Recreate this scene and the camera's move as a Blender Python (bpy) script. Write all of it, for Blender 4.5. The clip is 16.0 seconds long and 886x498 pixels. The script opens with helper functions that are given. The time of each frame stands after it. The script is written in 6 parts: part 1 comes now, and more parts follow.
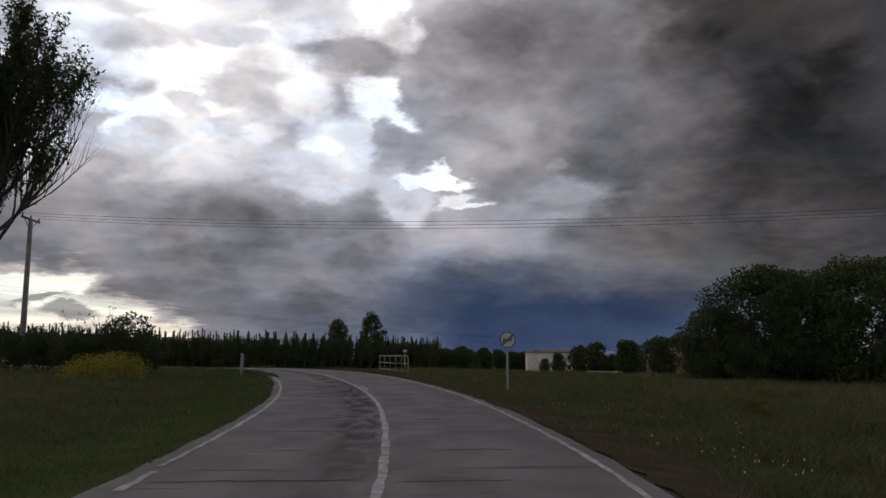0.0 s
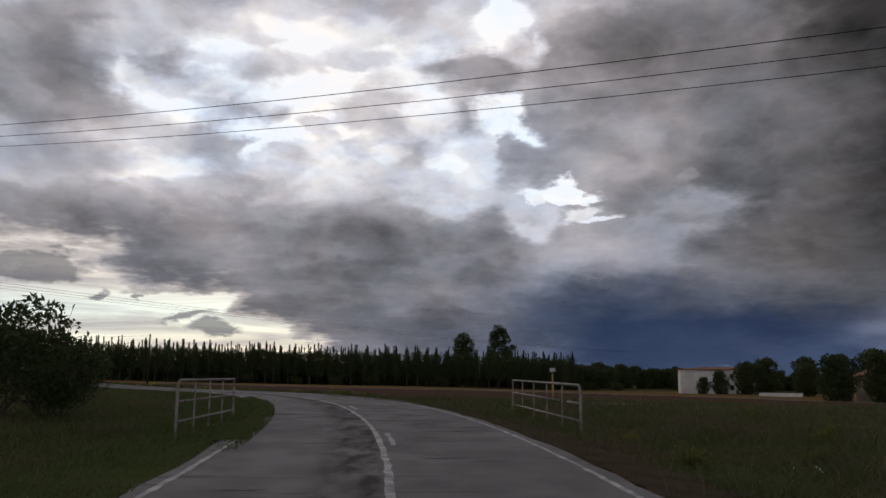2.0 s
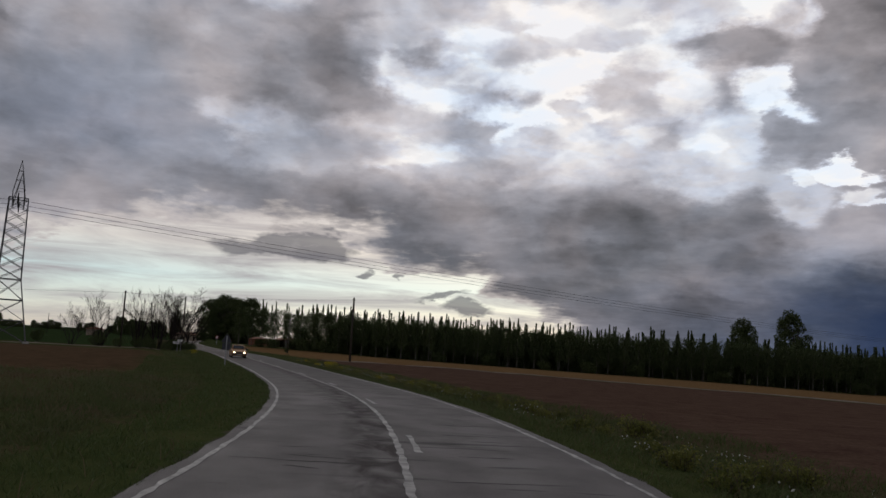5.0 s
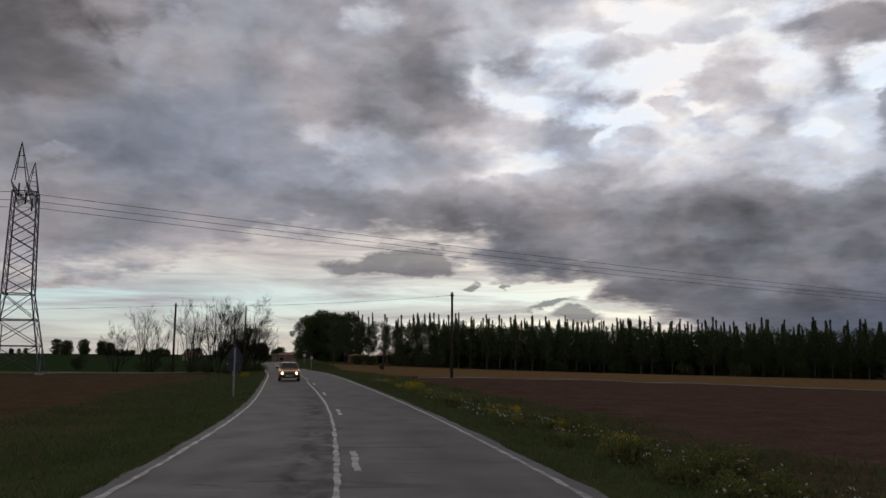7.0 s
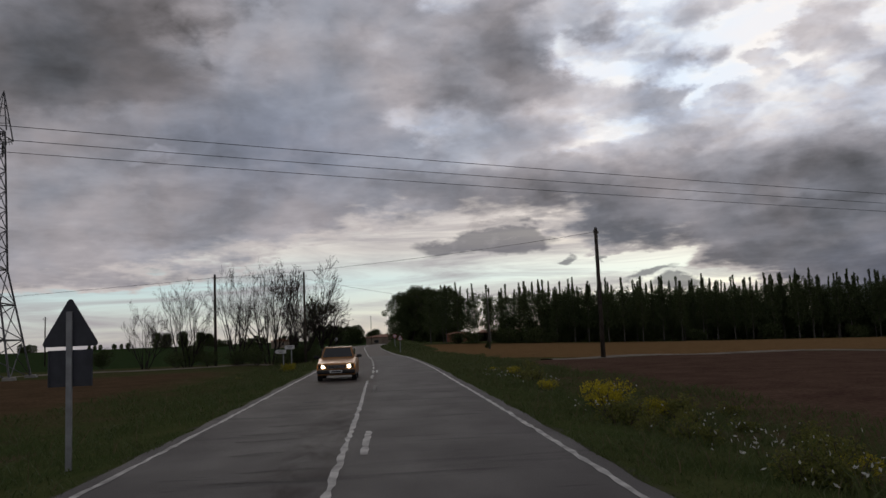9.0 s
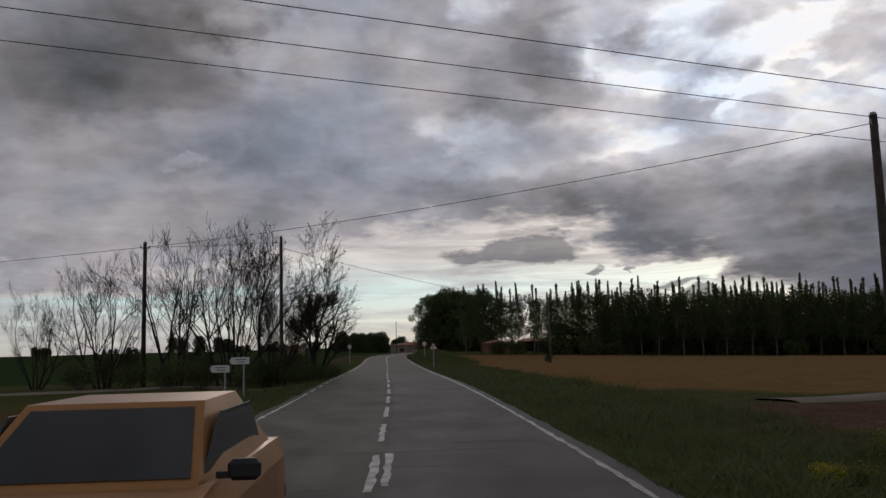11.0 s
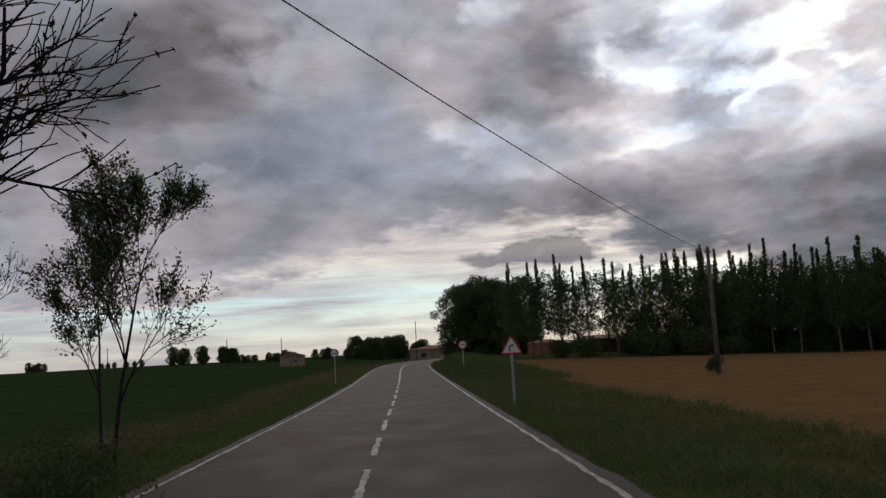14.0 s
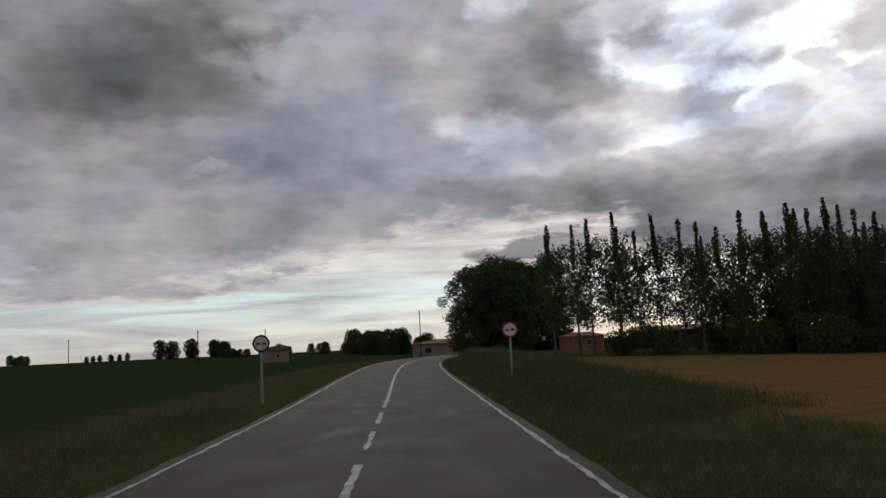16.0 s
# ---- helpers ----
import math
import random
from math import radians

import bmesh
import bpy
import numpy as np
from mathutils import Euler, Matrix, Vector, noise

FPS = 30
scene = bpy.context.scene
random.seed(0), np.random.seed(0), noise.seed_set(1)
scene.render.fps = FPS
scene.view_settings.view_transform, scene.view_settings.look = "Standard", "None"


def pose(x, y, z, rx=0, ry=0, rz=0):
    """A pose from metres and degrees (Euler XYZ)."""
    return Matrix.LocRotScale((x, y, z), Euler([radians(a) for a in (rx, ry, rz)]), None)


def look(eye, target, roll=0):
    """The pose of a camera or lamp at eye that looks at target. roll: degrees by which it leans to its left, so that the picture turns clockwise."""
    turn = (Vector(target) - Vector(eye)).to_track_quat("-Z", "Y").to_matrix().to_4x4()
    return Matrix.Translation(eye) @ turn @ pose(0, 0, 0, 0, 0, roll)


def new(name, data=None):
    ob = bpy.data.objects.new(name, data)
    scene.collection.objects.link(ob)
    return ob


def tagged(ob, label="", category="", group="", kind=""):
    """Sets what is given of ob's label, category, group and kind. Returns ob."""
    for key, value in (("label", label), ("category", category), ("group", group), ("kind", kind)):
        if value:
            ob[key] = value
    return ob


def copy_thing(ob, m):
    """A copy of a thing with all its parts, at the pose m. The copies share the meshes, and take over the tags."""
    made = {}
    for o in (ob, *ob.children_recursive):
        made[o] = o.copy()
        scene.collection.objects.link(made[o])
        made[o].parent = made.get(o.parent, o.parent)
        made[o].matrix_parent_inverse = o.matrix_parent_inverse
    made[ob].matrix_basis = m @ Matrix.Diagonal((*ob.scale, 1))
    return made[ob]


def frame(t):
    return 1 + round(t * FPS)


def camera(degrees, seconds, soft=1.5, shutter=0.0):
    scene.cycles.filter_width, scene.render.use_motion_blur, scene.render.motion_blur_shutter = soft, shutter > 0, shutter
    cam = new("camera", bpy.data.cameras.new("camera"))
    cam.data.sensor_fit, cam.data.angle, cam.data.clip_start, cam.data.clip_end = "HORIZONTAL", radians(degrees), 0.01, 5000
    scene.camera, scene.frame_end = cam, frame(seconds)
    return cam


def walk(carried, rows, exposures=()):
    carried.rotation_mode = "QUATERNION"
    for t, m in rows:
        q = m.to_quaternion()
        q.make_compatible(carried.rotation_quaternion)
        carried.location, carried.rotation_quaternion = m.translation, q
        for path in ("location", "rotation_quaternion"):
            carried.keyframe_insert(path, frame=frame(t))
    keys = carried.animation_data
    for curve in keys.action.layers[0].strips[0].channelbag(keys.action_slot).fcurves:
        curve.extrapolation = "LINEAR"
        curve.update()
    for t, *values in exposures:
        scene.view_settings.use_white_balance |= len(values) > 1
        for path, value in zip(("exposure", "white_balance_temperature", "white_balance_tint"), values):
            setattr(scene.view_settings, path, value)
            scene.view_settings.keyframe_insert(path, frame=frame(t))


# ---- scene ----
cam = camera(57.08, 16.0, soft=1.5, shutter=0.0)

# seconds, eye x y z, pitch, roll, yaw
PATH = [
    (0.0, 1.15, 11.39, 0.93, 7.63, 0.15, 4.94),
    (0.5, 0.48, 17.77, 1.02, 7.52, -0.74, 7.61),
    (1.0, -0.34, 24.12, 1.11, 8.03, -0.59, 9.83),
    (1.5, -1.67, 30.50, 1.19, 7.83, -0.75, 11.97),
    (2.0, -3.18, 36.87, 1.30, 8.69, 0.40, 13.92),
    (2.5, -5.03, 43.16, 1.40, 7.46, 1.39, 16.44),
    (3.0, -7.17, 49.36, 1.50, 7.80, 1.41, 19.27),
    (3.5, -9.60, 55.45, 1.57, 7.39, 1.57, 22.07),
    (4.0, -12.34, 61.40, 1.61, 7.51, 2.89, 25.44),
    (4.5, -15.34, 67.19, 1.62, 7.71, 3.35, 28.18),
    (5.0, -18.66, 72.79, 1.61, 6.99, 3.31, 31.48),
    (5.5, -22.19, 78.22, 1.56, 7.16, 2.28, 32.64),
    (6.0, -25.83, 83.55, 1.50, 7.50, 1.23, 33.70),
    (6.5, -29.59, 88.77, 1.42, 7.67, 0.57, 35.71),
    (7.0, -33.58, 93.80, 1.33, 7.53, 0.42, 38.88),
    (7.5, -37.85, 98.58, 1.25, 7.18, 0.72, 42.54),
    (8.0, -42.32, 103.19, 1.19, 6.95, 1.34, 45.06),
    (8.5, -47.01, 107.68, 1.14, 7.90, 0.53, 44.47),
    (9.0, -51.85, 112.14, 1.11, 6.07, -2.43, 45.50),
    (9.5, -56.84, 116.50, 1.10, 6.01, -2.89, 47.48),
    (10.0, -61.95, 120.79, 1.10, 6.45, -2.43, 48.74),
    (10.5, -67.14, 125.03, 1.12, 6.74, -1.91, 48.69),
    (11.0, -72.30, 129.31, 1.13, 6.75, -1.57, 47.41),
    (11.5, -77.39, 133.69, 1.14, 6.75, -1.17, 46.17),
    (12.0, -82.55, 137.97, 1.14, 7.51, -0.10, 47.85),
    (12.5, -87.76, 142.15, 1.14, 7.90, -1.68, 49.25),
    (13.0, -93.07, 146.53, 1.13, 7.72, -0.45, 48.39),
    (13.5, -98.48, 150.87, 1.10, 7.48, -1.43, 48.40),
    (14.0, -103.91, 155.23, 1.06, 7.07, -3.20, 48.65),
    (14.5, -109.40, 159.53, 1.00, 6.55, -2.83, 48.62),
    (15.0, -114.72, 163.86, 0.95, 6.57, -2.55, 48.35),
    (15.5, -120.06, 168.18, 0.90, 6.72, -1.17, 48.36),
    (16.0, -125.36, 172.54, 0.87, 6.80, -2.72, 48.97),
]


def facing(x, y, z, pitch, roll, yaw):
    a, b = radians(yaw), radians(pitch)
    way = Vector((-math.sin(a) * math.cos(b), math.cos(a) * math.cos(b), math.sin(b)))
    eye = Vector((x, y, z))
    return look(eye, eye + way, roll)


walk(cam, [(t, facing(*row)) for t, *row in PATH], exposures=[(0.0, 0.12), (2.0, 0.0), (3.5, -0.08), (9.0, -0.07), (11.5, 0.0), (13.0, 0.1), (16.0, 0.08)])


# ---------------------------------------------------------------- world
world = bpy.data.worlds.new("overcast_sky")
scene.world = world
world.use_nodes = True
wt = world.node_tree
wt.nodes.clear()


def wnode(kind):
    return wt.nodes.new(kind)


def wput(sock, value):
    if isinstance(value, bpy.types.NodeSocket):
        wt.links.new(value, sock)
    elif value is not None:
        sock.default_value = value


def wmath(op, a, b=None, c=None, clamp=False):
    n = wnode("ShaderNodeMath")
    n.operation, n.use_clamp = op, clamp
    for sock, v in zip(n.inputs, (a, b, c)):
        wput(sock, v)
    return n.outputs[0]


def wxyz(x, y, z=0.0):
    n = wnode("ShaderNodeCombineXYZ")
    for sock, v in zip(n.inputs, (x, y, z)):
        wput(sock, v)
    return n.outputs[0]


def wnoise(vec, scale, detail=6.0, rough=0.55, distort=0.0):
    n = wnode("ShaderNodeTexNoise")
    wput(n.inputs["Vector"], vec)
    n.inputs["Scale"].default_value = scale
    n.inputs["Detail"].default_value = detail
    n.inputs["Roughness"].default_value = rough
    n.inputs["Distortion"].default_value = distort
    return n


def wmix(fac, a, b, blend="MIX"):
    n = wnode("ShaderNodeMix")
    n.data_type, n.blend_type = "RGBA", blend
    wput(n.inputs[0], fac)
    wput(n.inputs[6], a)
    wput(n.inputs[7], b)
    return n.outputs[2]


def wramp(fac, stops, mode="LINEAR"):
    n = wnode("ShaderNodeValToRGB")
    n.color_ramp.interpolation = mode
    e = n.color_ramp.elements
    while len(e) < len(stops):
        e.new(0.5)
    for el, (p, c) in zip(e, stops):
        el.position = p
        el.color = (*c, 1) if len(c) == 3 else c
    wput(n.inputs[0], fac)
    return n.outputs[0]


def lin(r, g, b):
    """Display values 0 to 255 as linear light."""
    return tuple((v / 255 / 12.92 if v <= 10 else ((v / 255 + 0.055) / 1.055) ** 2.4) for v in (r, g, b))


sky_dir = wnode("ShaderNodeTexCoord").outputs["Generated"]
sep = wnode("ShaderNodeSeparateXYZ")
wput(sep.inputs[0], sky_dir)
dx, dy, dz = sep.outputs
azim = wmath("MULTIPLY", wmath("ARCTAN2", wmath("MULTIPLY", dx, -1.0), dy), 57.2958)
elev = wmath("MULTIPLY", wmath("ARCSINE", dz), 57.2958)
low = wmath("ADD", wmath("MAXIMUM", dz, 0.0), 0.12)
deck = wxyz(wmath("DIVIDE", dx, low), wmath("DIVIDE", dy, low), 0.0)
big = wnoise(deck, 1.0, 5.0, 0.5, 0.1).outputs[0]
tall_dir = wnode("ShaderNodeVectorMath")
tall_dir.operation = "MULTIPLY"
wput(tall_dir.inputs[0], sky_dir)
tall_dir.inputs[1].default_value = (1.0, 1.0, 1.6)
lumps = wnoise(tall_dir.outputs[0], 7.0, 9.0, 0.5, 0.15).outputs[0]
sway = wnode("ShaderNodeVectorMath")
sway.operation = "MULTIPLY_ADD"
wput(sway.inputs[0], wnoise(tall_dir.outputs[0], 9.0, 5.0, 0.55).outputs[1])
sway.inputs[1].default_value = (0.16, 0.16, 0.16)
wput(sway.inputs[2], tall_dir.outputs[0])
cells = wnode("ShaderNodeTexVoronoi")
cells.feature = "SMOOTH_F1"
wput(cells.inputs["Vector"], sway.outputs[0])
cells.inputs["Scale"].default_value = 9.0
cells.inputs["Detail"].default_value = 3.0
cells.inputs["Roughness"].default_value = 0.45
cells.inputs["Smoothness"].default_value = 0.35
puffs = wmath("SUBTRACT", cells.outputs[0], 0.55)


def warped(across, up, scale, amount, detail=7.0):
    """Bearing and height, torn by noise: amount in degrees."""
    n = wnoise(wxyz(wmath("MULTIPLY", azim, across), wmath("MULTIPLY", elev, up)), scale, detail, 0.6)
    c = wnode("ShaderNodeSeparateXYZ")
    wput(c.inputs[0], n.outputs[1])
    x = wmath("MULTIPLY_ADD", wmath("SUBTRACT", c.outputs[0], 0.5), amount, azim)
    y = wmath("MULTIPLY_ADD", wmath("SUBTRACT", c.outputs[1], 0.5), amount * 0.6, elev)
    return x, y


waz, wel = warped(0.11, 0.24, 1.6, 7.0)
place = wxyz(waz, wel)
taz, tel = warped(0.30, 0.50, 1.0, 4.2, 9.0)
torn_place = wxyz(taz, tel)


def bank_mask(where, az, el, wide, high, turn):
    m = wnode("ShaderNodeMapping")
    m.vector_type = "TEXTURE"
    wput(m.inputs[0], where)
    m.inputs["Location"].default_value = (az, el, 0)
    m.inputs["Rotation"].default_value = (0, 0, radians(turn))
    m.inputs["Scale"].default_value = (wide, high, 1)
    g = wnode("ShaderNodeTexGradient")
    g.gradient_type = "SPHERICAL"
    wput(g.inputs[0], m.outputs[0])
    return g.outputs[1]


def cloud_sum(start, banks):
    total = start
    for az, el, wide, high, turn, amount in banks:
        total = wmath("MULTIPLY_ADD", bank_mask(place, az, el, wide, high, turn), amount, total)
    return total


fray = wnode("ShaderNodeMapRange")
wput(fray.inputs[0], wmath("MULTIPLY_ADD", puffs, 0.35, wnoise(tall_dir.outputs[0], 11.0, 9.0, 0.58, 0.2).outputs[0]))
fray.inputs[1].default_value, fray.inputs[2].default_value, fray.inputs[3].default_value, fray.inputs[4].default_value = 0.30, 0.62, 0.35, 1.7
frayed = fray.outputs[0]


def banks_over(tone, banks):
    """Lays banks of cloud one over another: bearing, height, half width, half height (degrees), turn, brightness, softness of the edge."""
    for az, el, wide, high, turn, level, soft in banks:
        r = wnode("ShaderNodeMapRange")
        r.interpolation_type = "SMOOTHSTEP"
        mask = bank_mask(torn_place if soft < 0.8 else place, az, el, wide, high, turn)
        wput(r.inputs[0], wmath("MULTIPLY", mask, frayed) if soft < 1 else mask)
        r.inputs[2].default_value = soft
        m = wnode("ShaderNodeMix")
        wput(m.inputs[0], r.outputs[0])
        wput(m.inputs[2], tone)
        m.inputs[3].default_value = level
        tone = m.outputs[0]
    return tone


STORM_EAST = [(-17.2, 17.1, 24.4, 17.2, 6, 0.14, 1), (-20.3, 11.7, 16.8, 12, 5, 0.1, 1), (-14.1, 21.4, 23.4, 7.4, 6, 0.13, 1), (-4.3, 21.8, 8.5, 5.1, 3, 0.33, 0.88), (1, 19.8, 6.5, 4.9, 1, 0.44, 0.75), (-3.8, 16.6, 14.2, 8.8, 2, 0.36, 1), (1, 14.8, 6.5, 3.1, 1, 0.41, 0.75), (-9, 17.4, 9, 7.1, 4, 0.32, 1), (-13.2, 8.1, 17.5, 5.6, 2, 0.24, 1), (-7.8, 4.4, 10.4, 2.5, 1, 0.25, 0.88), (-19, 6.7, 11.9, 4.6, 3, 0.17, 1)]
LOW_DECK = [(22.1, 5.7, 50.1, 9.1, -2, 0.43, 1), (8.6, 3.7, 26.6, 6.6, -1, 0.33, 1), (28.6, 10.7, 26.3, 2.6, 0, 0.39, 0.88), (15, 9.3, 11, 1.7, 1, 0.38, 0.88), (37.8, 9.1, 10.7, 2.2, 0, 0.4, 0.88), (20.2, 7, 6.3, 1, -5, 0.37, 0.75), (26.9, 7.7, 5.1, 0.8, -3, 0.44, 0.75), (32.2, 6.3, 4.8, 1.2, 5, 0.39, 0.75), (15.7, 5.1, 9.7, 1.3, -1, 0.4, 0.88), (23.7, 4.4, 7.4, 1, 0, 0.36, 0.75), (11.8, 7, 7.7, 1.9, -1, 0.43, 0.88)]
MIDDLE_LIGHT = [(23.2, 13.8, 37.6, 4.7, -3, 0.66, 1), (3.2, 9, 8, 3, 1, 0.52, 0.88), (-3.1, 10.8, 5.5, 2, -4, 0.54, 0.75), (7.9, 11.4, 3.2, 2.5, 30, 0.68, 0.88), (34.5, 13.4, 4.8, 1.2, -6, 0.75, 0.88), (41.5, 13.3, 8.2, 1.8, -7, 0.6, 0.88), (13.5, 13.1, 7.9, 2.3, -1, 0.66, 0.88), (18.4, 15, 5.9, 2.2, -2, 0.68, 0.88), (41, 15.3, 5, 1.4, -8, 0.62, 0.88), (29.5, 12.6, 7.5, 1.2, -4, 0.62, 0.88), (0.9, 11.8, 3.3, 1.1, 2, 0.47, 0.75), (11.9, 15.3, 4.6, 2.3, 0, 0.7, 0.88), (-3.2, 13.3, 1.4, 0.5, 3, 0.5, 0.75)]
UPPER_DECK = [(22.4, 22.4, 35.3, 8.5, -3, 0.7, 1), (43.4, 19.5, 10.3, 4.4, -10, 0.52, 0.88), (40.1, 17.2, 5, 2.5, -8, 0.45, 0.75), (39.2, 20.9, 4.9, 2.6, -9, 0.45, 0.75), (43.9, 17.3, 3.7, 2.2, -10, 0.47, 0.88), (33.9, 21.7, 6.8, 2.3, -7, 0.62, 0.88), (28.5, 22.3, 4, 1.6, -6, 0.62, 0.75), (9.6, 23.7, 3, 3.2, 1, 0.88, 0.75), (4.3, 21.7, 4.6, 2.9, 3, 0.47, 0.75), (-1.9, 22, 9.1, 4, 5, 0.34, 0.88), (14.1, 23, 4, 3, 0, 0.72, 0.88)]
GAPS = [(32.2, 18.6, 6.8, 2.5, 11, 0.8, 0.75), (27.5, 19.1, 9.6, 3.4, 3, 0.81, 0.88), (24.2, 16.8, 7.6, 1, -2, 0.85, 0.75), (26.3, 15.6, 2.5, 1.1, -23, 0.86, 0.75), (22.6, 18.6, 3.1, 2.4, -3, 0.86, 0.75), (34.8, 19, 2.6, 1.2, 18, 0.8, 0.75), (20.2, 20.5, 3.6, 1.2, -3, 0.82, 0.75), (17.3, 19.8, 4, 2.5, -2, 0.76, 0.88), (16.6, 22.3, 4.2, 1.2, -1, 0.78, 0.75), (9.7, 18.2, 2.8, 2.3, 29, 0.86, 0.75), (7.4, 16.4, 1.5, 1, 39, 0.85, 0.75), (9.5, 21, 2, 1.8, 1, 0.74, 0.88)]
BREAKS = [(5, 12.6, 3.3, 0.6, 3, 0.89, 0.88), (7.5, 12.4, 1.3, 0.5, 30, 0.8, 0.75), (2.6, 10.5, 2.2, 0.3, -3, 0.76, 0.88), (4.3, 10.8, 1.5, 0.6, -9, 0.72, 0.75), (18, 15.2, 1.8, 0.8, -2, 0.74, 0.75), (13.9, 14.6, 1.8, 0.9, -1, 0.76, 0.75), (9.5, 15.5, 1.4, 1.1, 0, 0.72, 0.75), (29.6, 21.5, 2.9, 0.9, -6, 0.74, 0.75), (24.8, 21.9, 2.4, 0.9, -4, 0.76, 0.75), (7.9, 22.2, 2, 1.6, 2, 0.79, 0.75), (24.1, 23.4, 4.6, 0.9, -4, 0.74, 0.88)]
HEAPS = [(19.1, 18.2, 4.3, 2.7, -2, 0.6, 0.88), (26, 20.9, 4.1, 1.4, -4, 0.66, 0.75), (22.5, 16.6, 1.7, 0.7, 7, 0.66, 0.88), (24.1, 14.9, 4.5, 1.7, -11, 0.69, 0.75), (25.7, 15.1, 1.7, 0.8, -23, 0.7, 0.5), (10.8, 20.9, 5.3, 2.1, 1, 0.43, 0.88), (9.2, 15.5, 1, 2, 8, 0.56, 0.75), (7.5, 14.5, 3.2, 1.9, 1, 0.52, 0.88), (6.7, 18.3, 2, 2.5, 2, 0.5, 0.75), (14.8, 17.8, 2.7, 2, -1, 0.72, 0.75), (29.4, 17.9, 3.4, 0.7, 8, 0.74, 0.75), (31.4, 19.4, 2.8, 0.8, 3, 0.76, 0.75), (20.3, 21.8, 3.6, 1.1, -3, 0.66, 0.75)]
WEST_HIGH = [(67.9, 19.1, 21.4, 8.7, -9, 0.29, 1), (67.5, 17.7, 10.5, 3.5, -8, 0.3, 0.88), (56.7, 21.2, 9.5, 5.3, -5, 0.56, 0.88), (54.2, 19.4, 7, 2.8, -4, 0.55, 0.88), (48.6, 18, 4.3, 2.2, -2, 0.54, 0.88), (51.6, 22.4, 4.6, 3, -4, 0.55, 0.88), (42, 18.4, 6.2, 2.9, -1, 0.45, 0.75), (39.4, 22.5, 5.4, 2.5, 0, 0.47, 0.75), (48, 20.3, 4, 1.6, -2, 0.62, 0.88), (44, 23.1, 2.8, 1.4, -1, 0.72, 0.75), (45.4, 21.2, 3.3, 1.2, -2, 0.56, 0.88)]
WEST_MIDDLE = [(57.1, 13.7, 33.7, 6.7, -4, 0.505, 1), (51.6, 13.3, 8.3, 2.9, -3, 0.5, 0.88), (63.2, 9.9, 28, 4.7, -4, 0.495, 1), (68.5, 13, 9.6, 3.4, -7, 0.52, 0.88), (42.8, 16.2, 3.9, 1, -1, 0.76, 0.75), (40.8, 15.2, 2.7, 1, 0, 0.7, 0.75), (46.5, 15.2, 4.3, 1.5, -2, 0.66, 0.88), (36.7, 13.8, 7.2, 2, 1, 0.66, 0.88), (45.2, 10.6, 11, 1.5, 3, 0.49, 0.88), (56.5, 7.1, 18.2, 1.4, -7, 0.58, 0.88), (64, 5.4, 14.5, 1.8, -7, 0.54, 0.88), (45.9, 8.6, 7.8, 0.9, -1, 0.6, 0.88), (65.1, 12.9, 2.2, 0.6, -6, 0.6, 0.75)]
mottle = wnoise(deck, 7.5, 6.0, 0.55, 0.3).outputs[0]
layers = wnoise(wxyz(wmath("MULTIPLY", azim, 0.13), wmath("MULTIPLY", elev, 0.42)), 1.3, 8.0, 0.58, 0.5).outputs[0]
tone = wnode("ShaderNodeValue").outputs[0]
tone.default_value = 0.55
for banks in (STORM_EAST, WEST_HIGH, WEST_MIDDLE, LOW_DECK, MIDDLE_LIGHT, UPPER_DECK, GAPS, BREAKS, HEAPS):
    tone = banks_over(tone, banks)
# the light gaps are thin high cloud in fine ripples; the heaps are lumpy, the low deck lies in layers
light = wnode("ShaderNodeMapRange")
wput(light.inputs[0], tone)
light.inputs[1].default_value, light.inputs[2].default_value = 0.56, 0.9
light = light.outputs[0]
torn = wnode("ShaderNodeMapRange")
wput(torn.inputs[0], wmath("MULTIPLY_ADD", puffs, 0.5, lumps))
torn.inputs[1].default_value, torn.inputs[2].default_value, torn.inputs[3].default_value, torn.inputs[4].default_value = 0.36, 0.60, 0.12, 1.05
crisp = cloud_sum(0.17, [(22, 18, 40, 15, 0, 0.34)])
low_part = wnode("ShaderNodeMapRange")
low_part.interpolation_type = "SMOOTHSTEP"
wput(low_part.inputs[0], elev)
low_part.inputs[1].default_value, low_part.inputs[2].default_value, low_part.inputs[3].default_value, low_part.inputs[4].default_value = 9.0, 16.0, 0.17, 0.10
tone = wmath("MULTIPLY_ADD", wmath("SUBTRACT", layers, 0.5), low_part.outputs[0], tone)
tone = wmath("MULTIPLY_ADD", wmath("SUBTRACT", big, 0.5), 0.08, tone)
tone = wmath("MULTIPLY_ADD", wmath("SUBTRACT", mottle, 0.5), wmath("MULTIPLY_ADD", light, 0.22, 0.08), tone)
tone = wmath("MULTIPLY_ADD", wmath("SUBTRACT", frayed, 1.0), wmath("MULTIPLY_ADD", light, 0.10, 0.03), tone)
tone = wmath("MULTIPLY_ADD", wmath("SUBTRACT", lumps, 0.5), wmath("MULTIPLY", crisp, 0.85), tone)
tone = wmath("MULTIPLY_ADD", puffs, wmath("MULTIPLY", crisp, 0.55), tone)
tone = wmath("MULTIPLY", tone, 1.055)
